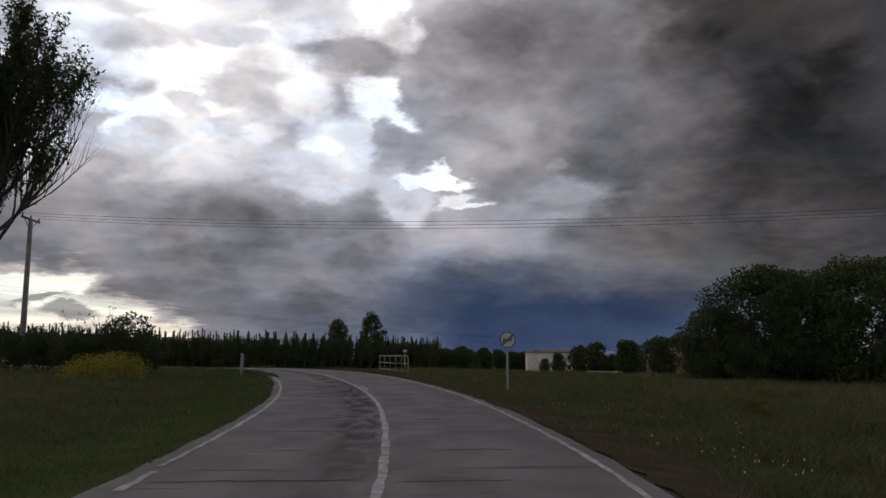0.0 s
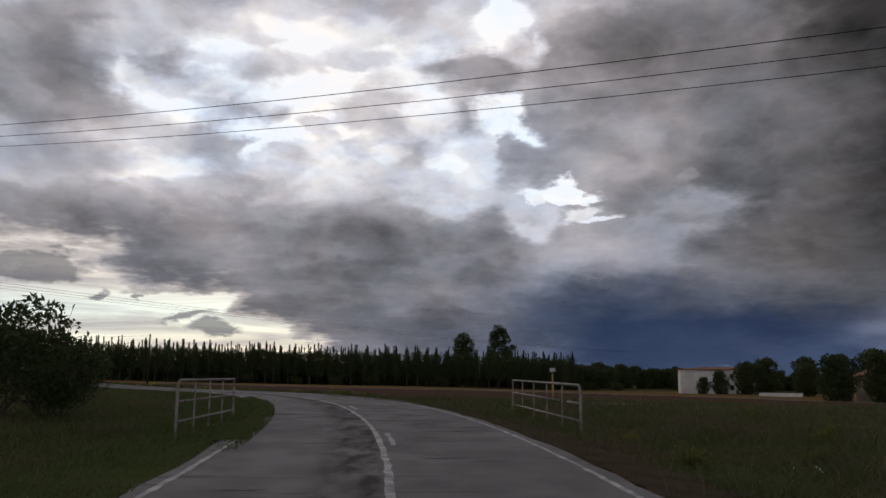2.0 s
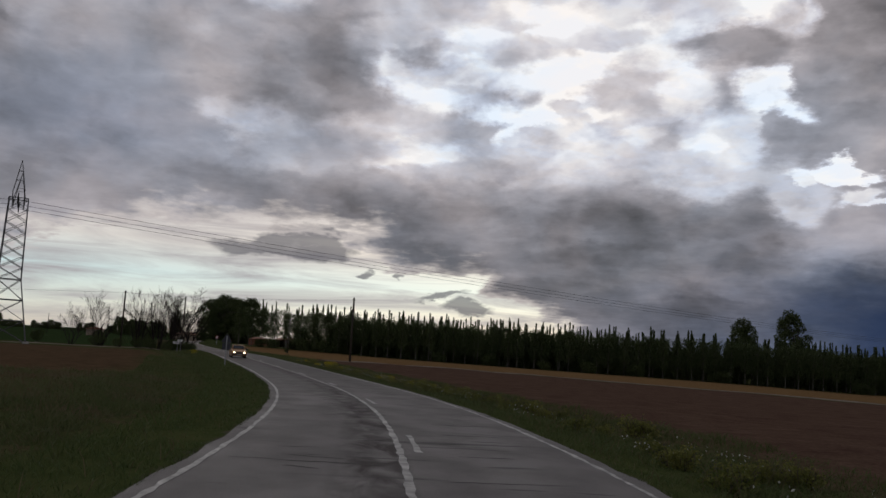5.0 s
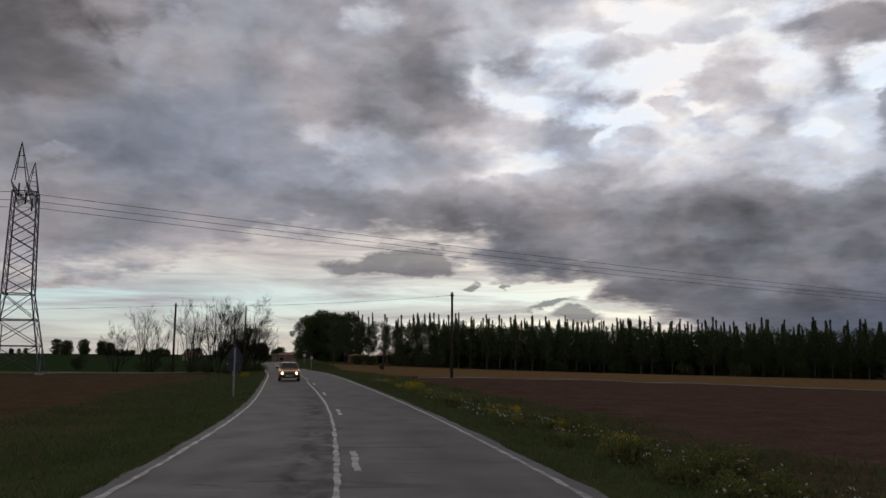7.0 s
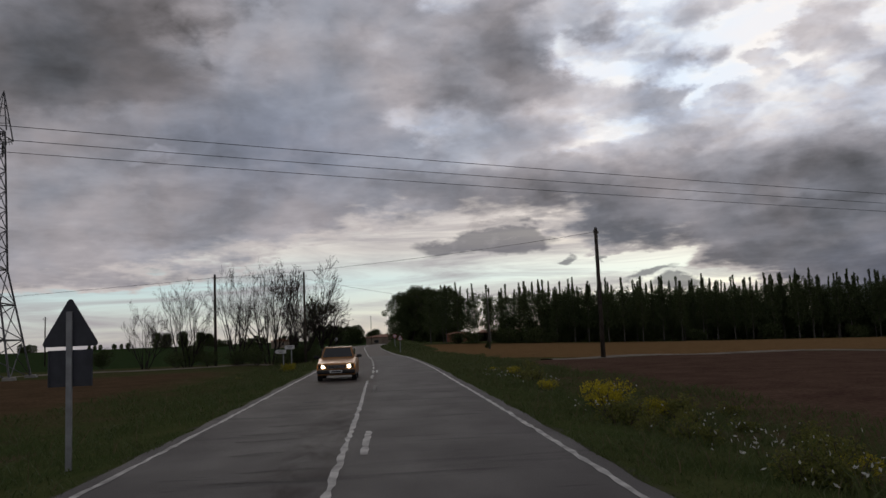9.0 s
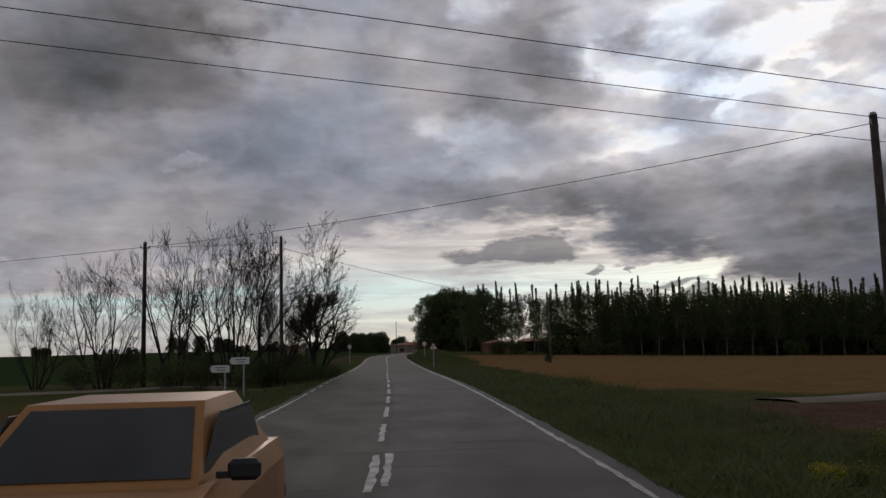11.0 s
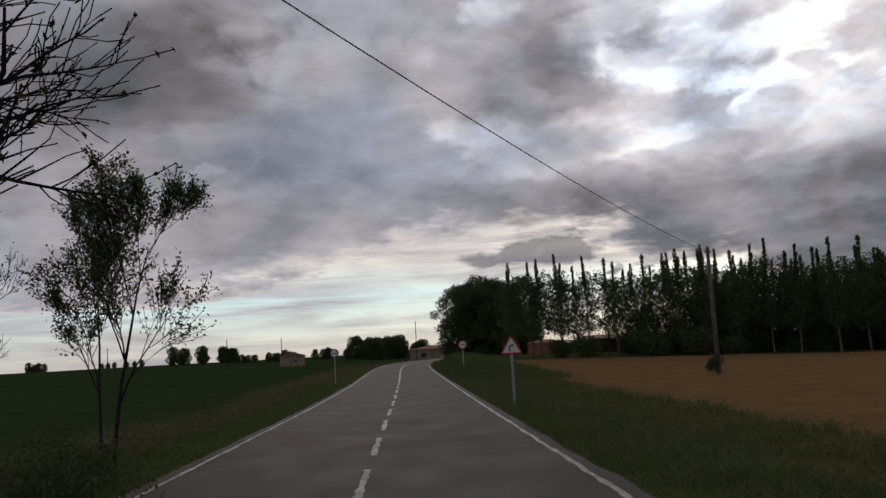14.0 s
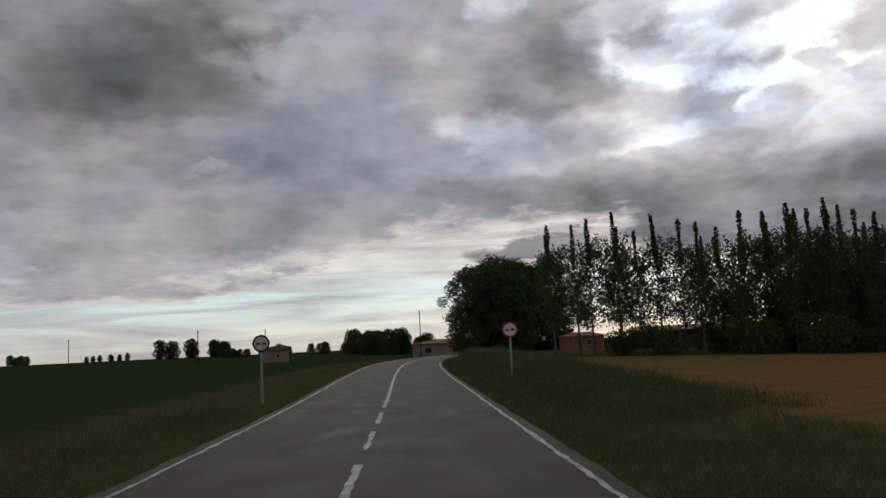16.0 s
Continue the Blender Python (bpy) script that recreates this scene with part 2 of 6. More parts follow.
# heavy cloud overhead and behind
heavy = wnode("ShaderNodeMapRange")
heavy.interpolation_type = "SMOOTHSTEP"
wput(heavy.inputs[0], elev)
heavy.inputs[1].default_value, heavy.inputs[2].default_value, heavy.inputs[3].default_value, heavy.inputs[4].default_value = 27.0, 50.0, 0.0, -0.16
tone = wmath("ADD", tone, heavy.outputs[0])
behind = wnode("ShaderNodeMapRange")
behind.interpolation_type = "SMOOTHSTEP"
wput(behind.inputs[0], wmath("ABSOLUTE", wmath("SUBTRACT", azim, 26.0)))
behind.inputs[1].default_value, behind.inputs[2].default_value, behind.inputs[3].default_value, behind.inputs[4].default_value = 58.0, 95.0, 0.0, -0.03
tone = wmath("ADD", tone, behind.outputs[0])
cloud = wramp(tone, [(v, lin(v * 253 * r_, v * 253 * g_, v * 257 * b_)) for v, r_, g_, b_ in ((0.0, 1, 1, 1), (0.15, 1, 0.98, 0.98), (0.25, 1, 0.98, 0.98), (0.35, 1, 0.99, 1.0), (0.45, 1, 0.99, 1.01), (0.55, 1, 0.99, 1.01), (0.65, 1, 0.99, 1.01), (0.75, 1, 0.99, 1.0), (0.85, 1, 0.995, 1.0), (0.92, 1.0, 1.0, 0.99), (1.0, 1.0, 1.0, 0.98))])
veil = wmath("MULTIPLY", wmath("MULTIPLY", wmath("SUBTRACT", mottle, 0.44, clamp=True), 9.0, clamp=True), wmath("MULTIPLY", light, 2.6, clamp=True))
cloud = wmix(veil, cloud, (0.93, 0.97, 1.03, 1), "MULTIPLY")
blue = cloud_sum(0.0, [(-4, 1.0, 30, 6.5, 0, 1.3), (4, 6, 12, 5, 0, 0.35), (57, 13.5, 13, 6, 0, 0.25)])
cloud = wmix(1.0, cloud, wramp(lumps, [(0.36, (0.93, 0.99, 1.06)), (0.62, (1.04, 0.99, 0.97))]), "MULTIPLY")
cloud = wmix(wmath("MINIMUM", blue, 0.9), cloud, (0.40, 0.58, 0.90, 1), "MULTIPLY")
rain = cloud_sum(0.0, [(-6, 1.2, 13, 3.6, 0, 1.7), (2, 3.5, 8, 3.5, 0, 0.7)])
cloud = wmix(wmath("MINIMUM", rain, 0.8), cloud, (*lin(38, 52, 82), 1))

# the clear strip along the western horizon
edge = wramp(wmath("MULTIPLY", wmath("SUBTRACT", azim, 15.0), 1 / 75), [(p_, (v_,) * 3) for p_, v_ in ((0.0, 0.0), (0.07, 0.1), (0.12, 0.36), (0.177, 0.55), (0.264, 0.69), (0.32, 0.82), (0.413, 0.82), (0.493, 0.81), (0.56, 0.68), (0.69, 0.52), (0.83, 0.47), (1.0, 0.4))])
shelf = wnoise(wxyz(wmath("MULTIPLY", azim, 0.16), wmath("MULTIPLY", elev, 0.55)), 1.0, 6.0, 0.55).outputs[0]
gap = wmath("SUBTRACT", wmath("MULTIPLY_ADD", edge, 11.6, -1.6), wel)
gap = wmath("MULTIPLY_ADD", wmath("SUBTRACT", shelf, 0.5), 7.0, gap)
gap = wmath("MULTIPLY_ADD", wmath("SUBTRACT", mottle, 0.5), 2.0, gap)
gap_map = wnode("ShaderNodeMapRange")
gap_map.interpolation_type = "SMOOTHSTEP"
wput(gap_map.inputs[0], gap)
gap_map.inputs[1].default_value, gap_map.inputs[2].default_value = -0.3, 0.5
nishita = wnode("ShaderNodeTexSky")
nishita.sky_type, nishita.sun_disc = "NISHITA", False
nishita.sun_elevation, nishita.sun_rotation = radians(24), radians(-24)
clear = wmix(0.8, wmix(1.0, nishita.outputs[0], (0.10, 0.10, 0.10, 1), "MULTIPLY"), wramp(wmath("MULTIPLY", elev, 0.1), [(0.0, lin(214, 210, 200)), (0.16, lin(206, 216, 214)), (0.4, lin(196, 222, 228)), (0.62, lin(222, 214, 208)), (0.8, lin(214, 204, 200))]))
streak = wnoise(wxyz(wmath("MULTIPLY", azim, 0.10), elev), 0.8, 7.0, 0.6, 0.6).outputs[0]
clear = wmix(wmath("MULTIPLY", wmath("SUBTRACT", streak, 0.39, clamp=True), 3.2, clamp=True), clear, (*lin(168, 162, 166), 1))
wisps = cloud_sum(0.0, [(41.0, 6.6, 3.2, 1.5, 0, 2.6), (44.5, 6.1, 4.0, 0.9, 0, 1.6), (36.6, 5.1, 1.0, 0.6, -10, 1.9), (34.3, 5.2, 0.7, 0.45, 0, 1.5), (29.4, 2.9, 2.6, 0.6, 0, 1.8), (31.5, 3.8, 2.5, 0.35, -6, 1.3), (68, 5.6, 12, 1.0, 4, 0.9)])
wisps = wmath("MULTIPLY", wmath("SUBTRACT", wmath("MULTIPLY", wisps, frayed), 0.35, clamp=True), 0.75, clamp=True)
clear = wmix(wmath("MINIMUM", wisps, 0.95), clear, wramp(wmath("MULTIPLY", frayed, 0.6), [(0.35, lin(178, 172, 170)), (0.62, lin(128, 126, 132)), (0.9, lin(98, 98, 106))]))
rim = wnode("ShaderNodeMapRange")
rim.interpolation_type = "SMOOTHSTEP"
wput(rim.inputs[0], gap)
rim.inputs[1].default_value, rim.inputs[2].default_value = -1.5, 0.1
cloud = wmix(wmath("MULTIPLY", rim.outputs[0], wmath("MULTIPLY", torn.outputs[0], 0.55), clamp=True), cloud, (*lin(226, 216, 210), 1))
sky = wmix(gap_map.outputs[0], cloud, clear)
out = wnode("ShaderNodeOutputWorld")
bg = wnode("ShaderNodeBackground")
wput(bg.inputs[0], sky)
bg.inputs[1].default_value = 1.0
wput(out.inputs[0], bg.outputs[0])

sun = new("sun", bpy.data.lights.new("sun", "SUN"))
sun.data.energy, sun.data.angle, sun.data.color = 0.25, radians(20), (1.0, 0.95, 0.88)
sun.matrix_world = look((0, 0, 50), (50 + 22, -50, 50 - 32))


# ---------------------------------------------------------------- materials
def material(name, base, rough=0.8, vary=0.25, scale=6.0, fine=40.0, bump=0.2, metal=0.0, other=None, spec=0.3, glow=0.0):
    """A surface with blotches, fine grain and relief. other: the second colour of the blotches."""
    m = bpy.data.materials.new(name)
    m.use_nodes = True
    t = m.node_tree
    b = t.nodes["Principled BSDF"]
    co = t.nodes.new("ShaderNodeTexCoord")
    n1, n2 = t.nodes.new("ShaderNodeTexNoise"), t.nodes.new("ShaderNodeTexNoise")
    n1.inputs["Scale"].default_value, n1.inputs["Detail"].default_value = scale, 6
    n2.inputs["Scale"].default_value, n2.inputs["Detail"].default_value = fine, 4
    mix = t.nodes.new("ShaderNodeMix")
    mix.data_type = "RGBA"
    lo = other or tuple(c * (1 - vary) for c in base)
    hi = base if other else tuple(c * (1 + vary) for c in base)
    mix.inputs[6].default_value, mix.inputs[7].default_value = (*lo, 1), (*hi, 1)
    ramp = t.nodes.new("ShaderNodeMapRange")
    ramp.inputs[1].default_value, ramp.inputs[2].default_value = 0.35, 0.65
    grain = t.nodes.new("ShaderNodeMix")
    grain.data_type, grain.blend_type = "RGBA", "MULTIPLY"
    grain.inputs[0].default_value = 0.6
    g2 = t.nodes.new("ShaderNodeMapRange")
    g2.inputs[3].default_value, g2.inputs[4].default_value = 1 - vary, 1 + vary
    for n in (n1, n2):
        t.links.new(co.outputs["Object"], n.inputs["Vector"])
    t.links.new(n1.outputs[0], ramp.inputs[0])
    t.links.new(ramp.outputs[0], mix.inputs[0])
    t.links.new(n2.outputs[0], g2.inputs[0])
    t.links.new(mix.outputs[2], grain.inputs[6])
    t.links.new(g2.outputs[0], grain.inputs[7])
    t.links.new(grain.outputs[2], b.inputs["Base Color"])
    b.inputs["Roughness"].default_value, b.inputs["Metallic"].default_value = rough, metal
    b.inputs["Specular IOR Level"].default_value = spec
    if bump:
        bp = t.nodes.new("ShaderNodeBump")
        bp.inputs["Strength"].default_value, bp.inputs["Distance"].default_value = bump, 0.02
        t.links.new(n2.outputs[0], bp.inputs["Height"])
        t.links.new(bp.outputs[0], b.inputs["Normal"])
    if glow:
        b.inputs["Emission Color"].default_value = (*base, 1)
        b.inputs["Emission Strength"].default_value = glow
    return m


def leaf_material(name, dark, light, patch=None):
    """Leaves that differ from one to the next and let some light through."""
    m = bpy.data.materials.new(name)
    m.use_nodes = True
    t = m.node_tree
    b = t.nodes["Principled BSDF"]
    geo, ob = t.nodes.new("ShaderNodeNewGeometry"), t.nodes.new("ShaderNodeObjectInfo")
    add = t.nodes.new("ShaderNodeMath")
    add.operation = "MULTIPLY_ADD"
    add.inputs[1].default_value = 0.35
    half = t.nodes.new("ShaderNodeMath")
    half.operation = "MULTIPLY"
    half.inputs[1].default_value = 0.65
    t.links.new(geo.outputs["Random Per Island"], half.inputs[0])
    t.links.new(ob.outputs["Random"], add.inputs[0])
    t.links.new(half.outputs[0], add.inputs[2])
    mix = t.nodes.new("ShaderNodeMix")
    mix.data_type = "RGBA"
    mix.inputs[6].default_value, mix.inputs[7].default_value = (*dark, 1), (*light, 1)
    t.links.new(add.outputs[0], mix.inputs[0])
    tint = mix.outputs[2]
    if patch:
        co = t.nodes.new("ShaderNodeTexCoord")
        n = t.nodes.new("ShaderNodeTexNoise")
        n.inputs["Scale"].default_value, n.inputs["Detail"].default_value = 0.35, 5.0
        t.links.new(co.outputs["Object"], n.inputs["Vector"])
        r = t.nodes.new("ShaderNodeMapRange")
        r.inputs[1].default_value, r.inputs[2].default_value = 0.50, 0.68
        t.links.new(n.outputs[0], r.inputs[0])
        over = t.nodes.new("ShaderNodeMix")
        over.data_type = "RGBA"
        t.links.new(r.outputs[0], over.inputs[0])
        t.links.new(tint, over.inputs[6])
        over.inputs[7].default_value = (*patch, 1)
        tint = over.outputs[2]
    t.links.new(tint, b.inputs["Base Color"])
    b.inputs["Roughness"].default_value = 0.6
    b.inputs["Specular IOR Level"].default_value = 0.08
    tr = t.nodes.new("ShaderNodeBsdfTranslucent")
    t.links.new(tint, tr.inputs[0])
    sh = t.nodes.new("ShaderNodeMixShader")
    sh.inputs[0].default_value = 0.3
    t.links.new(b.outputs[0], sh.inputs[1])
    t.links.new(tr.outputs[0], sh.inputs[2])
    t.links.new(sh.outputs[0], t.nodes["Material Output"].inputs[0])
    return m


M_PAINT = material("road_paint", (0.60, 0.59, 0.56), 0.7, 0.35, 3, 40, 0.2, other=(0.27, 0.26, 0.25))
M_CONCRETE = material("concrete", (0.30, 0.29, 0.27), 0.85, 0.2, 2, 30, 0.3)
M_WOOD = material("weathered_pole_wood", (0.055, 0.045, 0.036), 0.85, 0.3, 4, 40, 0.4)
M_STEEL = material("galvanised_steel", (0.32, 0.33, 0.34), 0.5, 0.15, 5, 60, 0.1, metal=0.7)
M_LATTICE = material("lattice_steel", (0.12, 0.12, 0.125), 0.6, 0.2, 3, 40, 0.1, metal=0.4)
M_WIRE = material("cable", (0.04, 0.04, 0.045), 0.6, 0.1, 4, 40, 0)
M_RAIL = material("worn_white_rail_paint", (0.33, 0.31, 0.29), 0.65, 0.35, 5, 40, 0.3, other=(0.17, 0.13, 0.10))
M_BARK = material("dark_bark", (0.085, 0.072, 0.062), 0.9, 0.3, 5, 40, 0.5)
# bark of the bare trees: their silhouette's shade is put into the colour
M_BARK_BARE = material("silhouette_dark_bark", (0.036, 0.030, 0.028), 0.9, 0.3, 5, 40, 0.4, spec=0.1)
M_BARK_PALE = material("grey_poplar_bark", (0.105, 0.098, 0.085), 0.85, 0.3, 4, 30, 0.4)
M_LEAF = leaf_material("dark_leaves", (0.050, 0.070, 0.028), (0.100, 0.125, 0.050))
M_LEAF_POPLAR = leaf_material("poplar_leaves", (0.052, 0.076, 0.032), (0.105, 0.132, 0.058))
M_LEAF_RED = leaf_material("young_bronze_leaves", (0.045, 0.034, 0.022), (0.085, 0.070, 0.040))
M_GRASS = leaf_material("grass_blades", (0.072, 0.104, 0.036), (0.122, 0.140, 0.054))
M_ROUGH = leaf_material("rough_grass_blades", (0.082, 0.110, 0.042), (0.135, 0.142, 0.064), (0.165, 0.125, 0.080))
M_STRAW = leaf_material("dry_grass_blades", (0.10, 0.08, 0.045), (0.18, 0.145, 0.085))
M_MEADOW = leaf_material("brown_meadow_stalks", (0.14, 0.115, 0.066), (0.25, 0.205, 0.12))
M_YELLOW = leaf_material("yellow_blossom", (0.16, 0.16, 0.03), (0.60, 0.50, 0.04))
M_BROOM = leaf_material("broom_blossom", (0.12, 0.13, 0.03), (0.46, 0.41, 0.05))
M_DAISY = leaf_material("white_blossom", (0.45, 0.45, 0.40), (0.75, 0.75, 0.70))
M_SIGN_WHITE = material("sign_white", (0.62, 0.62, 0.62), 0.5, 0.06, 5, 60, 0.02)
M_SIGN_RED = material("sign_red", (0.42, 0.035, 0.04), 0.5, 0.1, 5, 60, 0.02)
M_SIGN_BLACK = material("sign_black", (0.02, 0.02, 0.022), 0.5, 0.1, 5, 60, 0.02)
M_SIGN_GREY = material("sign_grey", (0.16, 0.16, 0.165), 0.5, 0.1, 5, 60, 0.02)
M_SIGN_BACK = material("sign_back_paint", (0.060, 0.064, 0.076), 0.7, 0.15, 5, 60, 0.05)
M_WALL_WHITE = material("white_render", (0.78, 0.77, 0.73), 0.9, 0.1, 0.8, 20, 0.1)
M_WALL_TAN = material("earth_render", (0.26, 0.21, 0.16), 0.9, 0.2, 0.8, 20, 0.1)
M_ROOF = material("clay_roof_tiles", (0.26, 0.13, 0.08), 0.85, 0.3, 1.5, 12, 0.4)
M_DARK = material("dark_opening", (0.02, 0.02, 0.02), 0.6, 0.2, 4, 20, 0)
M_POST_YELLOW = material("yellow_post_paint", (0.40, 0.31, 0.09), 0.6, 0.2, 6, 40, 0.1)


# ---------------------------------------------------------------- the lie of the road and the land
ROAD_LINE = [
    (7.9, -58.3, -0.57), (4.2, -23.5, -0.57), (0.6, 11.3, -0.57), (-0.7, 23.2, -0.40), (-2.9, 35.0, -0.23), (-6.2, 46.6, -0.05),
    (-10.4, 57.8, 0.08), (-15.7, 68.6, 0.11), (-22.2, 78.7, 0.05), (-29.4, 88.4, -0.08), (-37.3, 97.4, -0.23), (-45.8, 105.7, -0.34),
    (-54.7, 113.8, -0.40), (-63.8, 121.6, -0.39), (-73.0, 129.3, -0.37), (-82.2, 137.0, -0.36), (-91.5, 144.6, -0.37),
    (-100.9, 152.1, -0.41), (-110.3, 159.5, -0.50), (-119.7, 167.0, -0.59), (-128.2, 173.8, -0.66), (-144.7, 186.9, -0.68),
    (-163.5, 201.7, -0.55), (-177.3, 213.3, -0.38), (-187.1, 223.6, -0.25), (-196.3, 236.1, -0.2), (-202.9, 248.6, -0.3),
    (-208.7, 263.7, -0.5), (-215.0, 284.4, -0.9), (-224.0, 320.0, -1.6), (-240.7, 381.5, -2.5)]


def smooth_line(points, step):
    """Evenly spaced points of a smooth curve through the given ones, with their distance from the third point."""
    pts = np.array(points, float)
    ext = np.vstack([2 * pts[0] - pts[1], pts, 2 * pts[-1] - pts[-2]])
    dense = []
    for i in range(1, len(ext) - 2):
        p0, p1, p2, p3 = ext[i - 1 : i + 3]
        for u in np.linspace(0, 1, 24, endpoint=False):
            dense.append(0.5 * (2 * p1 + (p2 - p0) * u + (2 * p0 - 5 * p1 + 4 * p2 - p3) * u**2 + (3 * p1 - p0 - 3 * p2 + p3) * u**3))
    dense = np.array(dense + [pts[-1]])
    run = np.r_[0, np.cumsum(np.linalg.norm(np.diff(dense[:, :2], axis=0), axis=1))]
    at = np.arange(0, run[-1], step)
    line = np.stack([np.interp(at, run, dense[:, k]) for k in range(3)], 1)
    zero = at[np.argmin(((line[:, :2] - pts[2, :2]) ** 2).sum(1))]
    return line, at - zero


LINE, RUN = smooth_line(ROAD_LINE, 1.0)
AHEAD = np.gradient(LINE[:, :2], axis=0)
AHEAD /= np.linalg.norm(AHEAD, axis=1)[:, None]
RIGHT = np.stack([AHEAD[:, 1], -AHEAD[:, 0]], 1)


def on_road(s, d=0.0, up=0.0):
    """The place s metres along the road, d metres to the right of its middle."""
    i = [np.interp(s, RUN, LINE[:, k]) for k in range(3)]
    r = [np.interp(s, RUN, RIGHT[:, k]) for k in range(2)]
    return Vector((i[0] + r[0] * d, i[1] + r[1] * d, i[2] + up))


def road_turn(s):
    """The heading of the road, in degrees from +y to the left."""
    a = [np.interp(s, RUN, AHEAD[:, k]) for k in range(2)]
    return math.degrees(math.atan2(-a[0], a[1]))


def road_frame(x, y):
    """For arrays of places: the distance along the road and to the right of it, and the road's height there."""
    x, y = np.atleast_1d(np.asarray(x, float)), np.atleast_1d(np.asarray(y, float))
    s, d, z = np.empty(len(x)), np.empty(len(x)), np.empty(len(x))
    for lo in range(0, len(x), 4000):
        part_ = slice(lo, lo + 4000)
        off = np.stack([x[part_], y[part_]], 1)[:, None] - LINE[None, :, :2]
        i = (off**2).sum(-1).argmin(1)
        o = off[np.arange(len(i)), i]
        s[part_] = RUN[i] + (o * AHEAD[i]).sum(1)
        side = (o * RIGHT[i]).sum(1)
        d[part_] = np.sign(side) * np.linalg.norm(o, axis=1)
        near = np.abs(d[part_]) < 30
        d[part_][near] = side[near]
        z[part_] = np.interp(s[part_], RUN, LINE[:, 2])
    return s, d, z


def ease(v, a, b):
    u = np.clip((v - a) / (b - a), 0, 1)
    return u * u * (3 - 2 * u)


def ripple(x, y, size, seed=0.0):
    """Smooth uneven ground, between about -1 and 1."""
    out = np.zeros_like(x)
    for k, (a, b, c) in enumerate([(1.0, 0.3, 0.2), (-0.6, 0.9, 1.7), (0.4, -1.1, 3.1), (1.3, 0.8, 4.4), (-1.0, -1.4, 0.9)]):
        out += np.sin((a * x + b * y) / size + c + seed) * np.cos((b * x - a * y) / size * 0.7 + 2 * c + seed)
    return out / 2.5


def land(x, y):
    """The height of the ground."""
    s, d, z = road_frame(x, y)
    x, y = np.atleast_1d(np.asarray(x, float)), np.atleast_1d(np.asarray(y, float))
    far = np.abs(d)
    base = z * np.exp(-np.maximum(far - 12, 0) / 90) - 0.45 * (1 - np.exp(-np.maximum(far - 12, 0) / 90))
    fall = -0.021 * np.maximum(d - 14, 0)
    fall = np.where(d > 0, -6.5 * np.tanh(-fall / 6.5), 0)
    rise = np.where(d < 0, 2.2 * np.tanh(np.maximum(-d - 60, 0) / 260), 0)
    verge = -0.10 - 0.25 * ease(far, 4.2, 6.2) * (1 - 0.6 * ease(far, 6.5, 10))
    bank = 0.95 * ease(d, 3.3, 5.4) * (1 - ease(d, 6.6, 10.5)) * ease(s, 226, 245) * (1 - ease(s, 285, 305))
    bank += 0.35 * ease(-d, 3.6, 5.2) * (1 - ease(-d, 5.6, 8.5)) * ease(s, 222, 238) * (1 - ease(s, 270, 290))
    bank += 0.12 * ease(-d, 5.5, 7.5) * (1 - ease(-d, 9, 14)) * ease(s, 58, 70) * (1 - ease(s, 86, 104))
    bumps = 0.06 * ripple(x, y, 2.1) * ease(far, 4.5, 8) + 0.25 * ripple(x, y, 23.0, 1.3) * ease(far, 14, 50)
    under = -0.22 * (1 - ease(far, 4.0, 5.6))
    return base + fall + rise + verge + bank + bumps + under


def ground_at(x, y):
    return float(land([x], [y])[0])


def mesh_object(name, verts, faces, mat, parent=None, label="", smooth=False):
    me = bpy.data.meshes.new(name)
    me.from_pydata([tuple(v) for v in verts], [], faces)
    if smooth:
        me.polygons.foreach_set("use_smooth", [True] * len(me.polygons))
    me.materials.append(mat)
    ob = new(name, me)
    if parent:
        ob.parent = parent
    if label:
        ob["label"] = label
    return ob


def part(name, bm, mat, parent, label="", smooth=False):
    """A bmesh as one mesh object under a thing or under a part."""
    me = bpy.data.meshes.new(name)
    bm.to_mesh(me)
    bm.free()
    if smooth:
        me.polygons.foreach_set("use_smooth", [True] * len(me.polygons))
    me.materials.append(mat)
    ob = new(name, me)
    ob.parent = parent
    if label:
        ob["label"] = label
    return ob


def thing(name, at, label, category, group="", turn=0.0, kind=""):
    ob = new(name)
    ob.matrix_world = pose(at[0], at[1], at[2], 0, 0, turn)
    return tagged(ob, label, category, group, kind)


def box(bm, size, at=(0, 0, 0), turn=None, bevel=0.0):
    m = Matrix.Translation(at) @ (turn or Matrix()) @ Matrix.Diagonal((*size, 1))
    made = bmesh.ops.create_cube(bm, size=1.0, matrix=m)
    if bevel:
        edges = {e for v in made["verts"] for e in v.link_edges}
        bmesh.ops.bevel(bm, geom=list(edges), offset=bevel, segments=1, affect="EDGES")
    return bm


def tube(bm, a, b, r1, r2=None, sides=8):
    """A tapered round bar from a to b."""
    a, b = Vector(a), Vector(b)
    way = b - a
    m = Matrix.Translation((a + b) / 2) @ way.to_track_quat("Z", "Y").to_matrix().to_4x4()
    bmesh.ops.create_cone(bm, cap_ends=True, segments=sides, radius1=r1, radius2=r1 if r2 is None else r2, depth=way.length, matrix=m)
    return bm


# ---------------------------------------------------------------- ground
def spread(fine_lo, fine_hi, step, far):
    near = list(np.arange(fine_lo, fine_hi, step))
    out, v, w = [], fine_hi, step
    while v < far:
        out.append(v)
        w *= 1.18
        v += w
    before, v, w = [], fine_lo, step
    while v > -far:
        w *= 1.18
        v -= w
        before.append(v)
    return np.array(before[::-1] + near + out + [far])


